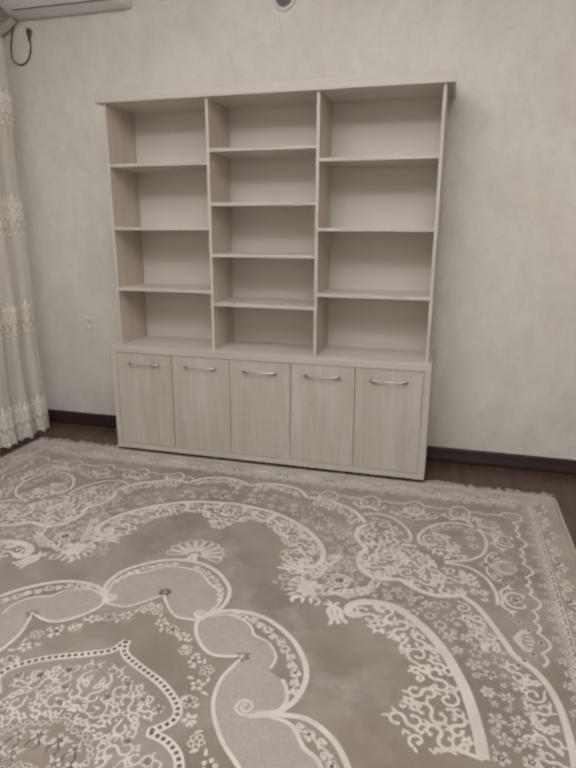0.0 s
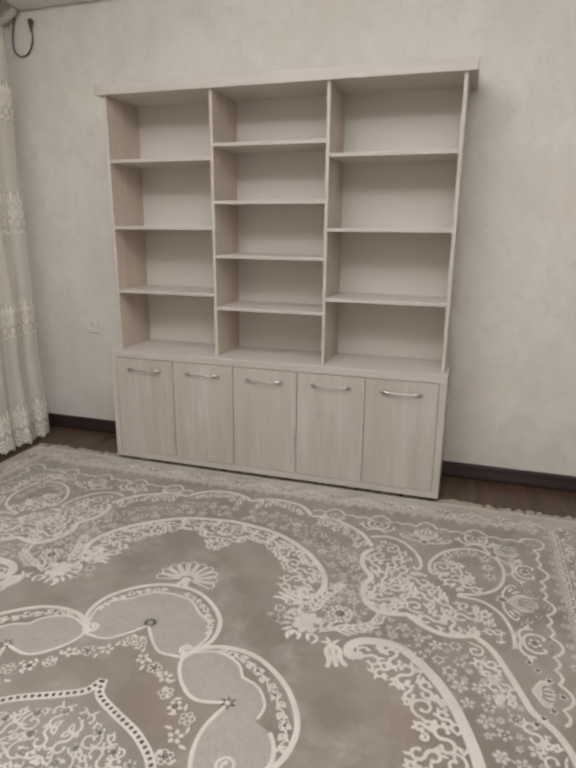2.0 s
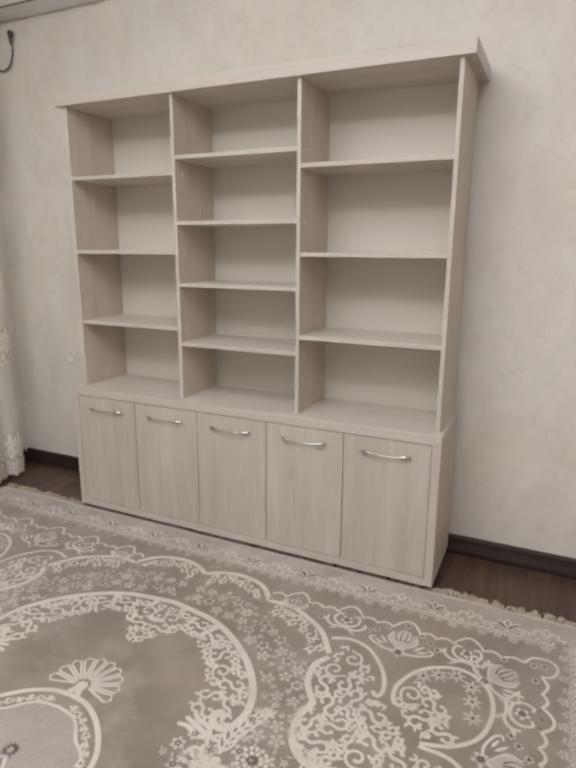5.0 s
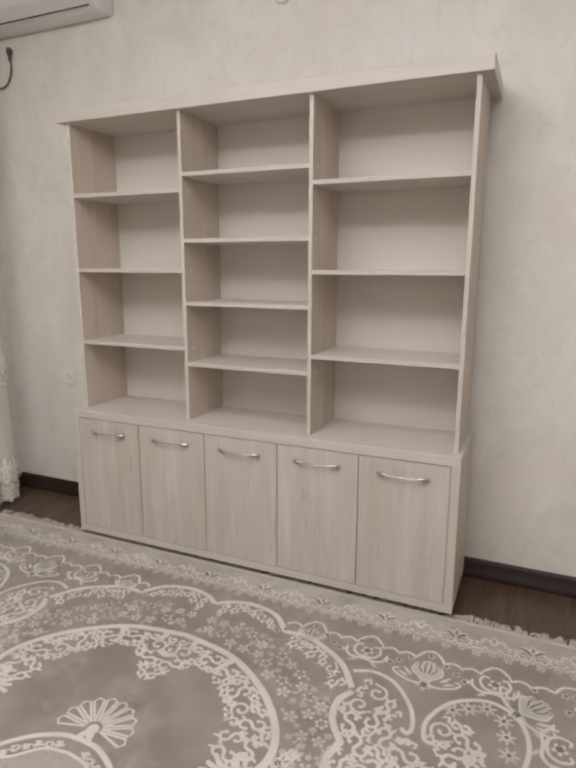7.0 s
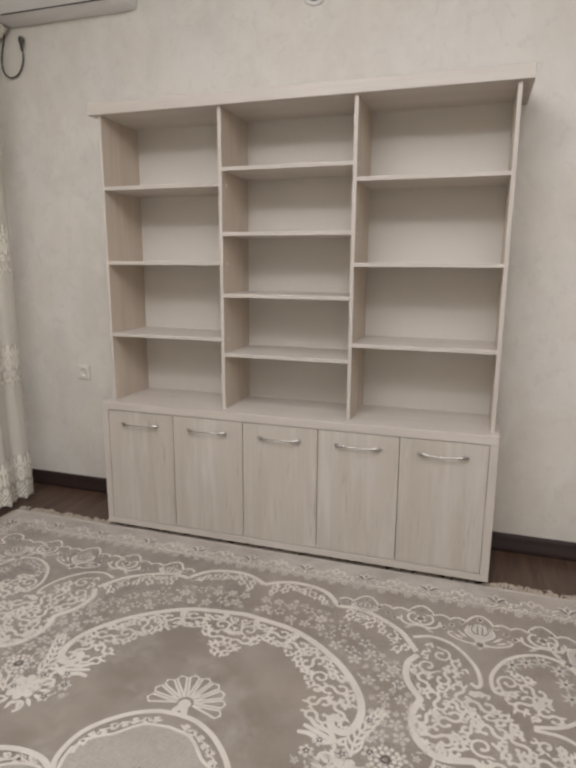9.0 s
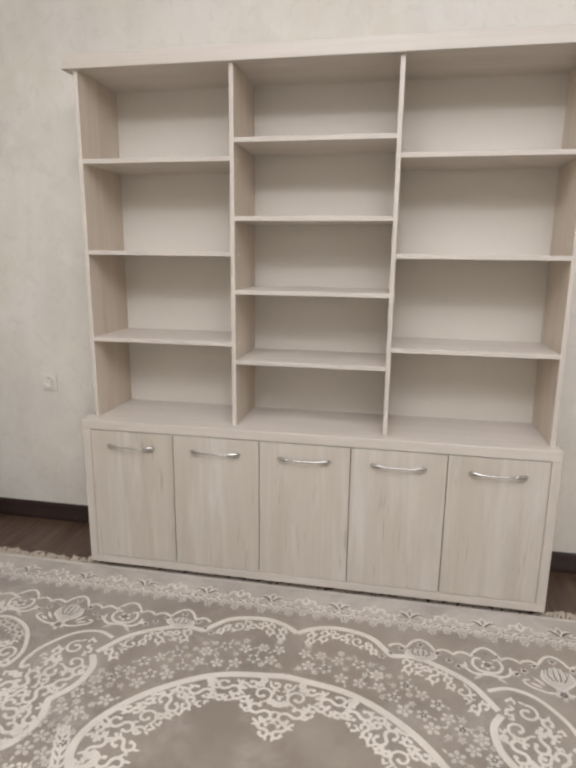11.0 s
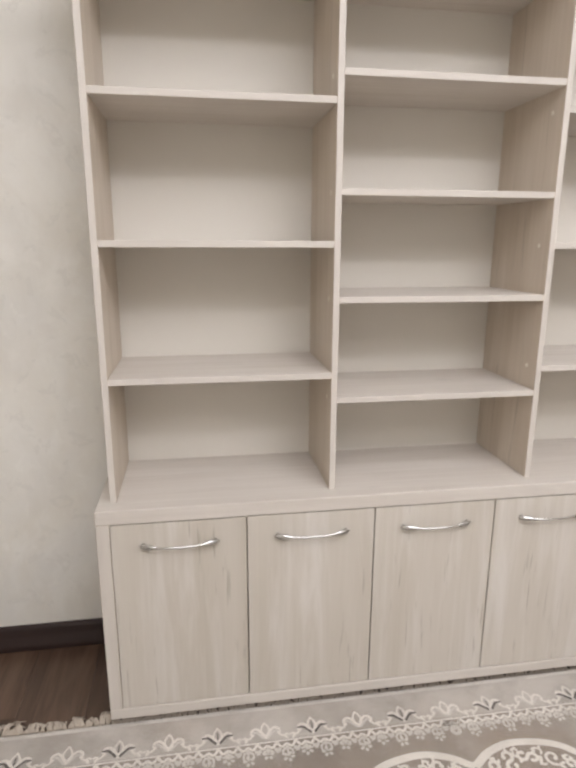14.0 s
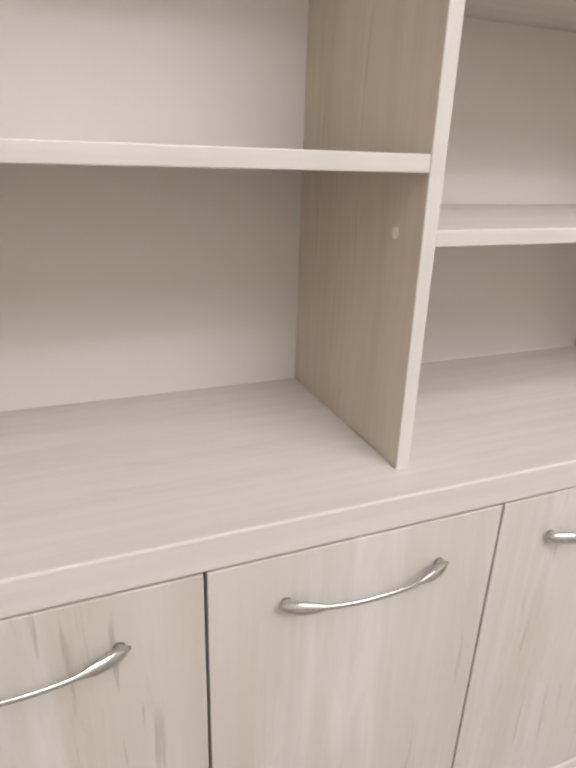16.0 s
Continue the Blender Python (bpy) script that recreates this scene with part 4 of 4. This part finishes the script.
def fern(pat, line, size, width):
    """A fern arm: a bent stem with paired, curved leaflets that shrink towards the tip."""
    line = curve(line, 6)
    pat.ribbon(line, width * 0.8, -0.4)
    pat.curl(line[-1], 0.0, width * 0.9, width * 0.8)
    line = [np.array(q) for q in line]
    seg = np.r_[0, np.cumsum([np.hypot(*(b - a)) for a, b in zip(line, line[1:])])]
    for s in np.arange(0.012, seg[-1] - 0.01, 0.0270):
        q = np.array([np.interp(s, seg, [r[0] for r in line]), np.interp(s, seg, [r[1] for r in line])])
        o = np.array([np.interp(s + 0.008, seg, [r[0] for r in line]), np.interp(s + 0.008, seg, [r[1] for r in line])])
        b = math.atan2(*(o - q)[::-1])
        long = size * (1 - 0.45 * s / seg[-1])
        for side in (-1, 1):
            pts = [q + long * t * np.array([math.cos(b + side * (1.0 - 0.55 * t)), math.sin(b + side * (1.0 - 0.55 * t))]) for t in np.linspace(0, 1, 6)]
            pat.ribbon(pts, width, -0.35)
            pat.blob(pts[-1], width * 0.42, 6)


def tulip(pat, base, tip, width):
    """A long closed tulip: three petals with turned-out lips."""
    base, tip = np.array(base), np.array(tip)
    d = tip - base
    nn = np.array([-d[1], d[0]])
    for k in (-1, 0, 1):
        pat.ribbon(curve([base, base + 0.3 * d + 0.20 * k * nn, base + 0.7 * d + 0.17 * k * nn, tip + 0.30 * k * nn], 5), width, 0.25)
        pat.leaf(base, math.atan2(d[1], d[0]) + 2.0 * (k or 1.4), 0.036, 0.014)


fern(p, [(0.51, 1.035), (0.512, 0.97), (0.54, 0.90), (0.565, 0.845)], 0.056, 0.0105)
fern(p, [(0.555, 1.13), (0.58, 1.095), (0.64, 1.085), (0.71, 1.045), (0.735, 0.99)], 0.058, 0.0105)
tulip(p, (0.46, 1.00), (0.36, 0.965), 0.017)
tulip(p, (0.605, 1.17), (0.645, 1.265), 0.018)
p.flower((0.505, 1.095), 0.056, 8, 0.2)
p.flower((0.505, 1.095), 0.030, 6, 0.5)
p.blob((0.505, 1.095), 0.014, 8)
for k in range(9):
    a = 1.2 + k * 0.42
    p.leaf((0.500 + 0.046 * math.cos(a), 1.10 + 0.046 * math.sin(a)), a, 0.044, 0.016)
for start, turn, hand in (((0.45, 1.06), 2.6, 1), ((0.535, 1.165), 1.2, -1), ((0.475, 1.165), 1.9, 1)):
    p.curl(start, turn, 0.024, 0.010, hand, 0.6)
for ring, count, size in ((0.024, 9, 0.0068), (0.040, 15, 0.0068)):
    for k in range(count):
        a = 2 * math.pi * k / count
        p.blob((0.600 + ring * math.cos(a), 1.015 + ring * math.sin(a)), size, 7)
p.put("flower_spray", rug_cream, "cream flower spray with fern arms")


def scatter(pat, line, low, high, gap, r0, r1, taken=()):
    """Blossoms strewn beside a line, at even gaps, clear of those taken."""
    got = list(taken)
    for _ in range(1200):
        i = draw.randrange(len(line) - 1)
        q = offset(line[max(0, i - 1): i + 3], draw.uniform(low, high))[1]
        if q[0] < 0.01 or any(np.hypot(*(q - g)) < gap for g in got):
            continue
        got.append(q)
        r, turn = draw.uniform(r0, r1), draw.uniform(0, 6)
        pat.flower(q, r, draw.choice((5, 5, 6)), turn)
        pat.blob(q, r * 0.22, 7)
        pat.leaf(q + r * np.array([math.cos(turn), math.sin(turn)]), turn + 0.5, r * 0.8, r * 0.34)
    return got[len(taken):]


soft = Pattern(0.0007)
soft_star = Pattern(0.0008)
cores = beads
bands = ((ARCH[:50], -0.046, -0.160, 0.050, 0.022, 0.027), (SIDE[18:], -0.040, -0.120, 0.053, 0.021, 0.027),
         (curve([(0.68, 0.965), (0.78, 1.04), (0.90, 1.08), (1.02, 1.12), (1.08, 1.22)], 10), -0.05, 0.07, 0.056, 0.020, 0.027),
         (curve([(1.10, 1.18), (1.17, 1.34), (1.20, 1.55), (1.19, 1.75)], 10), -0.035, 0.045, 0.056, 0.020, 0.027),
         (curve([(0.53, 0.62), (0.575, 0.72), (0.575, 0.85), (0.60, 0.95)], 10), -0.05, 0.05, 0.056, 0.020, 0.026))
spots = []
for line, low, high, gap, r0, r1 in bands:
    spots += scatter(soft, line, low, high, gap, r0, r1, tuple(spots))
tiny = []
for line, low, high, gap, r0, r1 in bands:
    tiny += scatter(soft, line, low, high, 0.035, 0.011, 0.014, tuple(spots) + tuple(tiny))
soft.put("small_blossom", rug_soft, "faded small blossoms")
p = Pattern(0.0008)
ring_line = curve([(0.0, 1.335), (0.075, 1.425), (0.16, 1.455), (0.215, 1.535), (0.30, 1.58), (0.295, 1.68), (0.335, 1.77), (0.42, 1.86), (0.53, 1.94)], 8)
for k in range(2, len(ring_line), 5):
    q = ring_line[k]
    p.flower(q, 0.024, 5, k * 0.7, k % 2 == 0)
    p.leaf(q + np.array([0.018, 0.02]), 0.9 + k, 0.028, 0.012)
    p.leaf(q - np.array([0.018, 0.02]), 3.9 + k, 0.028, 0.012)
    spots.append(q)
p.put("blossom_garland", rug_cream, "cream blossom garland")
for u, v in ((0.94, 0.50), (0.985, 0.475), (1.085, 0.485), (1.095, 0.545), (1.105, 0.61), (1.035, 0.455)):
    for j in range(7):
        soft_star.leaf((u, v), u * 30 + j * 0.898, 0.033, 0.011)
    cores.blob((u, v), 0.0060, 7)
soft_star.put("star_blossom", rug_soft, "faded star blossoms")
for q in spots[::3]:
    cores.flower(q, 0.011, 5, q[0] * 50)
for k in range(8):
    cores.blob((0.600 + 0.011 * math.cos(k * 0.785), 1.015 + 0.011 * math.sin(k * 0.785)), 0.0042, 6)
for u, v in ((0.0, 1.262), (0.385, 1.495)):
    for k in range(6):
        cores.ribbon([(u + 0.010 * math.cos(k * 1.05), v + 0.010 * math.sin(k * 1.05)), (u + 0.026 * math.cos(k * 1.05 + 0.25), v + 0.024 * math.sin(k * 1.05 + 0.25)), (u + 0.010 * math.cos(k * 1.05 + 0.6), v + 0.010 * math.sin(k * 1.05 + 0.6))], 0.0032)

# medallion: a beaded band, branching scrolls and a beaded heart
p = Pattern(0.0009)
p.ribbon(MEDAL, 0.027)
HEART = lobes([(0.0, 1.83), (0.03, 1.865), (0.09, 1.88), (0.135, 1.925), (0.125, 1.96)], [(0.125, 1.96), (0.165, 1.99), (0.17, MID)])
ground = offset(MEDAL, 0.030)
p.fill([(-0.016, 1.83), (-0.016, 1.60)] + [tuple(q) for q in ground[4:]] + [(0.34, MID), (0.19, MID)] + HEART[::-1], 0.034, 0.0085, 0.012)
for u, v in ((0.03, 1.66), (0.10, 1.69), (0.17, 1.73), (0.23, 1.75), (0.07, 1.75), (0.14, 1.80), (0.05, 1.80), (0.20, 1.86), (0.28, 1.90), (0.24, 1.96), (0.33, 1.97)):
    p.flower((u, v), 0.017, 5, u * 40)
    cores.flower((u, v), 0.011, 5, u * 40, True)
p.put("medallion_scroll", rug_cream, "cream beaded medallion scrollwork")
walkline = np.array(MEDAL)
seg = np.r_[0, np.cumsum(np.hypot(*np.diff(walkline, axis=0).T))]
for s in np.arange(0.008, seg[-1], 0.0195):
    cores.blob((np.interp(s, seg, walkline[:, 0]), np.interp(s, seg, walkline[:, 1])), 0.0068, 7, 1.0, 0.0, 0.0022)
filled("heart_field", [(0.0, MID)] + [tuple(q) for q in HEART[::-1]], rug_heart, 0.0007, "brownish heart field of the medallion")
chain, brown, bloom = Pattern(0.0010), Pattern(0.0024), Pattern(0.0010)
for line, size, gap in ((HEART, 0.0100, 0.0205), (lobes([(0.0, 1.985), (0.03, 1.990), (0.058, 2.008), (0.064, MID)]), 0.0090, 0.0190)):
    hl = np.array(line)
    seg = np.r_[0, np.cumsum(np.hypot(*np.diff(hl, axis=0).T))]
    for s in np.arange(0.005, seg[-1], gap):
        q = (np.interp(s, seg, hl[:, 0]), np.interp(s, seg, hl[:, 1]))
        chain.blob(q, size, 8)
        brown.blob(q, size * 0.45, 6)
for u, v, size in ((0.030, 1.905, 0.024), (0.085, 1.915, 0.018), (0.105, 1.965, 0.022), (0.140, 2.005, 0.018), (0.060, 1.965, 0.020)):
    bloom.flower((u, v), size, 5, u * 60)
    cores.flower((u, v), size * 0.45, 5, u * 60 + 0.6)
    for j in (-1, 1):
        bloom.leaf((u, v), u * 40 + j * 1.4, size * 1.7, size * 0.5)
        cores.ribbon(curve([(u + j * 0.004, v + 0.010), (u + j * 0.016, v + 0.024), (u + j * 0.012, v + 0.040)], 4), 0.0036, -0.4)
chain.put("bead_chain", rug_soft, "pale tan chain of beads round the heart")
brown.put("bead_core", rug_brown, "brown bead cores")
bloom.put("heart_blossom", rug_soft, "pale blossoms of the heart")

# outer borders: tulips on the pale strip, a line, hanging lace, and the scalloped edge with buds
p = Pattern(0.0007)
fade = Pattern(0.0007)


def bearing(place, s, d, ds, dd):
    """The heading on the rug of a step along and into a border."""
    a, b = place(s, d), place(s + ds, d + dd)
    return math.atan2(b[1] - a[1], b[0] - a[0])


def border(pat, dim, dark, place, length, tulip, odd):
    """A running border; place(s, d) gives the spot s along it and d in from the rug's edge."""
    n = int(length / tulip)
    pat.ribbon([place(length * k / 60, 0.147) for k in range(61)], 0.005)
    for k in range(2 * n + 1):
        s = k * tulip / 2
        bold = k % 2 == odd
        for side in (-1, 1):
            petal = [place(s + side * a, d) for a, d in ((0.002, 0.130), (0.012, 0.112), (0.024, 0.101), (0.036, 0.105), (0.039, 0.116), (0.031, 0.121))]
            pat.ribbon(curve(petal, 4), 0.0085, -0.2)
            bud = [place(s + side * a, d) for a, d in ((0.001, 0.127), (0.010, 0.112), (0.009, 0.098), (0.0, 0.082))]
            pat.ribbon(curve(bud, 4), 0.0062, -0.2)
            shade = [place(s + side * a, d) for a, d in ((0.004, 0.134), (0.016, 0.121), (0.027, 0.112), (0.042, 0.112))]
            (dark if bold else dim).ribbon(curve(shade, 4), 0.0075, -0.35)
            arm = [place(s + side * a, d) for a, d in ((0.036, 0.122), (0.046, 0.131), (0.056, 0.126), (0.064, 0.131))]
            pat.ribbon(curve(arm, 4), 0.0065, -0.2)
            pat.leaf(place(s + side * 0.050, 0.128), bearing(place, s, 0.12, side * 0.5, 1), 0.018, 0.010)
        if bold:
            dark.ribbon([place(s, 0.122), place(s, 0.098)], 0.0035, -0.4)
        pat.blob(place(s, 0.130), 0.0065, 8)
    m = int(length / 0.0515)
    for k in range(m + 1):
        s = k * 0.0515
        arc = [place(s + a, d) for a, d in ((-0.0257, 0.151), (-0.013, 0.166), (0.0, 0.158), (0.013, 0.166), (0.0257, 0.151))]
        pat.ribbon(curve(arc, 4), 0.0075)
        deep = 0.198 if k % 2 else 0.186
        dim.ribbon([place(s, 0.160), place(s, deep)], 0.005)
        dim.flower(place(s, deep), 0.017, 5, s * 31)
        for side in (-1, 1):
            dim.leaf(place(s + side * 0.016, 0.166), bearing(place, s, 0.16, side * 0.8, 1), 0.024, 0.012)
        for side in (-1, 1):
            dim.ribbon(curve([place(s, 0.170), place(s + side * 0.012, 0.178), place(s + side * 0.013, deep - 0.004)], 4), 0.008, -0.3)


border(p, fade, cores, lambda s, d: (s, d), 1.30, 0.2575, 1)
border(p, fade, cores, lambda s, d: (RUG_U - (d - 0.034), 0.17 + s), MID - 0.17, 0.2575, 0)


def bud(pat, dim, dark, place, s, full=True):
    """An opened bud with striped petals on a small flower, between two curling arms; or its tip alone."""
    low = 0.402 if full else 0.352
    high = 0.096 if full else 0.052
    for j in range(7):
        a = (j - 3) * 0.30
        dim.ribbon(curve([place(s, low + 0.008), place(s + 0.040 * math.sin(1.5 * a), low - 0.4 * high), place(s + 0.046 * math.sin(a), low - high * math.cos(a))], 4), 0.0165, -0.2)
    for j in (-1, 1):
        pat.ribbon(curve([place(s, low + 0.010), place(s + j * 0.048, low - 0.35 * high), place(s + j * 0.040, low - 0.80 * high)], 5), 0.0085, -0.3)
    for j in (-1.5, -0.5, 0.5, 1.5):
        dark.ribbon(curve([place(s + j * 0.009, low - 0.3 * high), place(s + j * 0.019, low - 0.55 * high), place(s + j * 0.016, low - 0.85 * high)], 4), 0.0044, -0.4)
    if not full:
        return
    dim.flower(place(s, 0.428), 0.028, 5, 0.3)
    dark.flower(place(s, 0.428), 0.013, 5, 0.3)
    for side in (-1, 1):
        pat.ribbon(curve([place(s + side * 0.012, 0.425), place(s + side * 0.05, 0.425), place(s + side * 0.095, 0.405), place(s + side * 0.108, 0.385), place(s + side * 0.090, 0.378)], 5), 0.0095, -0.2)
        pat.leaf(place(s + side * 0.044, 0.400), bearing(place, s, 0.4, side, -1.1), 0.050, 0.013)
        pat.leaf(place(s + side * 0.054, 0.408), bearing(place, s, 0.4, side, -0.5), 0.042, 0.012)


def rosette(pat, dim, dark, place, s):
    """A round flower held in two broad arms, with a tuft on either side."""
    pat.flower(place(s, 0.338), 0.024, 5, 0.3)
    dark.flower(place(s, 0.338), 0.013, 5, 0.3)
    for side in (-1, 1):
        pat.ribbon(curve([place(s, 0.372), place(s + side * 0.030, 0.365), place(s + side * 0.046, 0.338), place(s + side * 0.036, 0.308), place(s + side * 0.018, 0.312)], 5), 0.0115, -0.25)
        pat.ribbon(curve([place(s, 0.380), place(s + side * 0.040, 0.384), place(s + side * 0.066, 0.366), place(s + side * 0.070, 0.338)], 5), 0.0120, -0.2)
        pat.leaf(place(s + side * 0.064, 0.362), bearing(place, s, 0.36, side, -0.4), 0.032, 0.016)
        dim.leaf(place(s + side * 0.020, 0.388), bearing(place, s, 0.36, side, 0.7), 0.040, 0.014)


def scallop(pat, dim, dark, place, count, unit, low):
    """The lobed line inside the border: a high lobe between two low ones, a flower under each high one."""
    line = []
    for k in range(count * 30 + 1):
        ph = (k / 30) % 1.0
        if 0.28 < ph < 0.72:
            d = low - (low - 0.253) * math.sin(math.pi * (ph - 0.28) / 0.44) ** 0.75
        elif ph <= 0.28:
            d = low + 0.004 - 0.018 * math.sin(math.pi * ph / 0.28) ** 0.75
        else:
            d = low + 0.004 - 0.018 * math.sin(math.pi * (ph - 0.72) / 0.28) ** 0.75
        line.append(place(unit * k / 30, d))
    pat.ribbon(line, 0.0105)
    for k in range(count):
        s = unit * (k + 0.5)
        if k % 2:
            bud(pat, dim, dark, place, s, k < count - 1)
            for at, d in ((0.0, 0.280), (-0.055, 0.312), (0.062, 0.312), (-0.090, 0.340), (0.098, 0.342), (0.125, 0.362), (-0.118, 0.362)):
                dim.flower(place(s + at, d), 0.0145, 5, at * 40)
                dark.blob(place(s + at, d), 0.0062, 6)
        else:
            rosette(pat, dim, dark, place, s)
            for at, d in ((0.0, 0.285), (0.035, 0.290), (-0.035, 0.290)):
                dark.blob(place(s + at, d), 0.0042, 6)


def along_top(s, d):
    return (1.155 - s, d - 0.002)


def along_side(s, d):
    return (1.571 - d, 0.4215 + s)


def at_corner(s, d):
    return (1.420 - 0.707 * d - 0.707 * s, 0.140 + 0.707 * d - 0.707 * s)


scallop(p, fade, cores, along_top, 4, 0.210, 0.303)
scallop(p, fade, cores, along_side, 4, 0.217, 0.286)
p.ribbon(lobes([(1.155, 0.305), (1.19, 0.287), (1.225, 0.297)], [(1.225, 0.297), (1.25, 0.262), (1.30, 0.255), (1.325, 0.285), (1.312, 0.33), (1.28, 0.345)], [(1.28, 0.345), (1.298, 0.38), (1.285, 0.4215)]), 0.0105)
bud(p, fade, cores, at_corner, 0.0)
for u, v in ((1.255, 0.300), (1.285, 0.295), (1.262, 0.372), (1.165, 0.312)):
    fade.flower((u, v), 0.0145, 5, u * 9)
    cores.blob((u, v), 0.0062, 6)
p.put("border_flower", rug_cream, "cream running border of tulips and buds")
fade.put("border_lace", rug_soft, "faded hanging lace border")
cores.put("dark_accent", rug_dark, "charcoal beads and flower hearts")


def fringe():
    """Limp, curling tassels along the edge at the wall, each knotted through the binding."""
    rnd = random.Random(3)
    verts, faces = [], []

    def strand(pts, w0, w1):
        base = len(verts)
        for k, (x, y, z) in enumerate(pts):
            w = w0 + (w1 - w0) * k / (len(pts) - 1)
            for a in range(5):
                verts.append((x + w * math.cos(a * 1.2566), y, max(0.0006, z + w * math.sin(a * 1.2566))))
        for k in range(len(pts) - 1):
            for a in range(5):
                i, j = base + 5 * k + a, base + 5 * k + (a + 1) % 5
                faces.append((i, j, j + 5, i + 5))
        faces.append(tuple(base + 5 * (len(pts) - 1) + a for a in range(5)))

    u = -RUG_U + 0.006
    while u < RUG_U - 0.004:
        x0 = RUG_X + u
        strand([(x0, RUG_Y - 0.003, PILE), (x0, RUG_Y + 0.004, PILE - 0.001), (x0 + 0.0006, RUG_Y + 0.011, 0.005)], 0.0017, 0.0022)
        u += 0.0072
    u = -RUG_U + 0.010
    while u < RUG_U - 0.008:
        x0 = RUG_X + u
        lean, length = rnd.gauss(0.006, 0.020), rnd.uniform(0.022, 0.054)
        twist, hump = rnd.uniform(0, 6.28), rnd.uniform(0.004, 0.020)
        if -0.01 < x0 < W + 0.01:
            hump = 0.001
        for n in range(6):
            bend = lean + rnd.gauss(0, 0.008)
            reach = length * rnd.uniform(0.75, 1.1)
            pts = []
            for k in range(8):
                t = k / 7
                pts.append((x0 + (n - 2.5) * 0.0016 + bend * t ** 1.4 + 0.0032 * math.sin(6 * t + twist + n), RUG_Y + 0.010 + reach * (t - 0.22 * t * t), 0.0040 + hump * math.sin(math.pi * min(1.0, t * 1.08)) + 0.0018 * math.cos(6 * t + twist + n)))
            strand(pts, 0.0024, 0.0013)
        u += rnd.uniform(0.0115, 0.0165)
    return part("fringe", (verts, faces), fringe_yarn, rug, "ecru yarn fringe", True, "stuff")


fringe()
part("end_binding", box(RUG_X - RUG_U, RUG_X + RUG_U, RUG_Y - 0.012, RUG_Y + 0.001, 0.001, PILE + 0.0016, 0.002), rug_soft, rug, "ecru woven end binding")
for s in (-1, 1):
    part("side_binding", box(RUG_X + s * (RUG_U + 0.001) - 0.006, RUG_X + s * (RUG_U + 0.001) + 0.006, RUG_Y - RUG_LEN, RUG_Y - 0.011, 0.0, PILE + 0.0020, 0.003), fringe_yarn, rug, "ecru overcast side binding")

# ---------------------------------------------------------------- floor planks
PLANK_W, PLANK_L = 0.192, 1.29
FX0, FX1, FY0, FY1 = LEFT_X - 0.02, RIGHT_X + 0.02, REAR_Y - 0.02, WALL_Y + 0.02
plank_meshes = {}


def plank(x0, x1, y0, y1):
    """One floor board; boards of one size share their mesh."""
    size = (round(x1 - x0, 3), round(y1 - y0, 3))
    if size not in plank_meshes:
        plank_meshes[size] = mesh_of("plank", box(0.0002, size[0] - 0.0002, 0.0002, size[1] - 0.0002, -0.008, 0.0, 0.0004, None, 1), floor_wood)
    shared("plank", plank_meshes[size], floor, (x0, y0, 0))


row, x0 = 0, FX0
while x0 < FX1 - 0.01:
    x1 = min(FX1, x0 + PLANK_W)
    y1 = FY1 + (row * 0.37 % 1.0) * PLANK_L
    while y1 > FY0:
        a, b = max(FY0, y1 - PLANK_L), min(FY1, y1)
        if b - a > 0.02:
            plank(x0, x1, a, b)
        y1 -= PLANK_L
    row, x0 = row + 1, x1
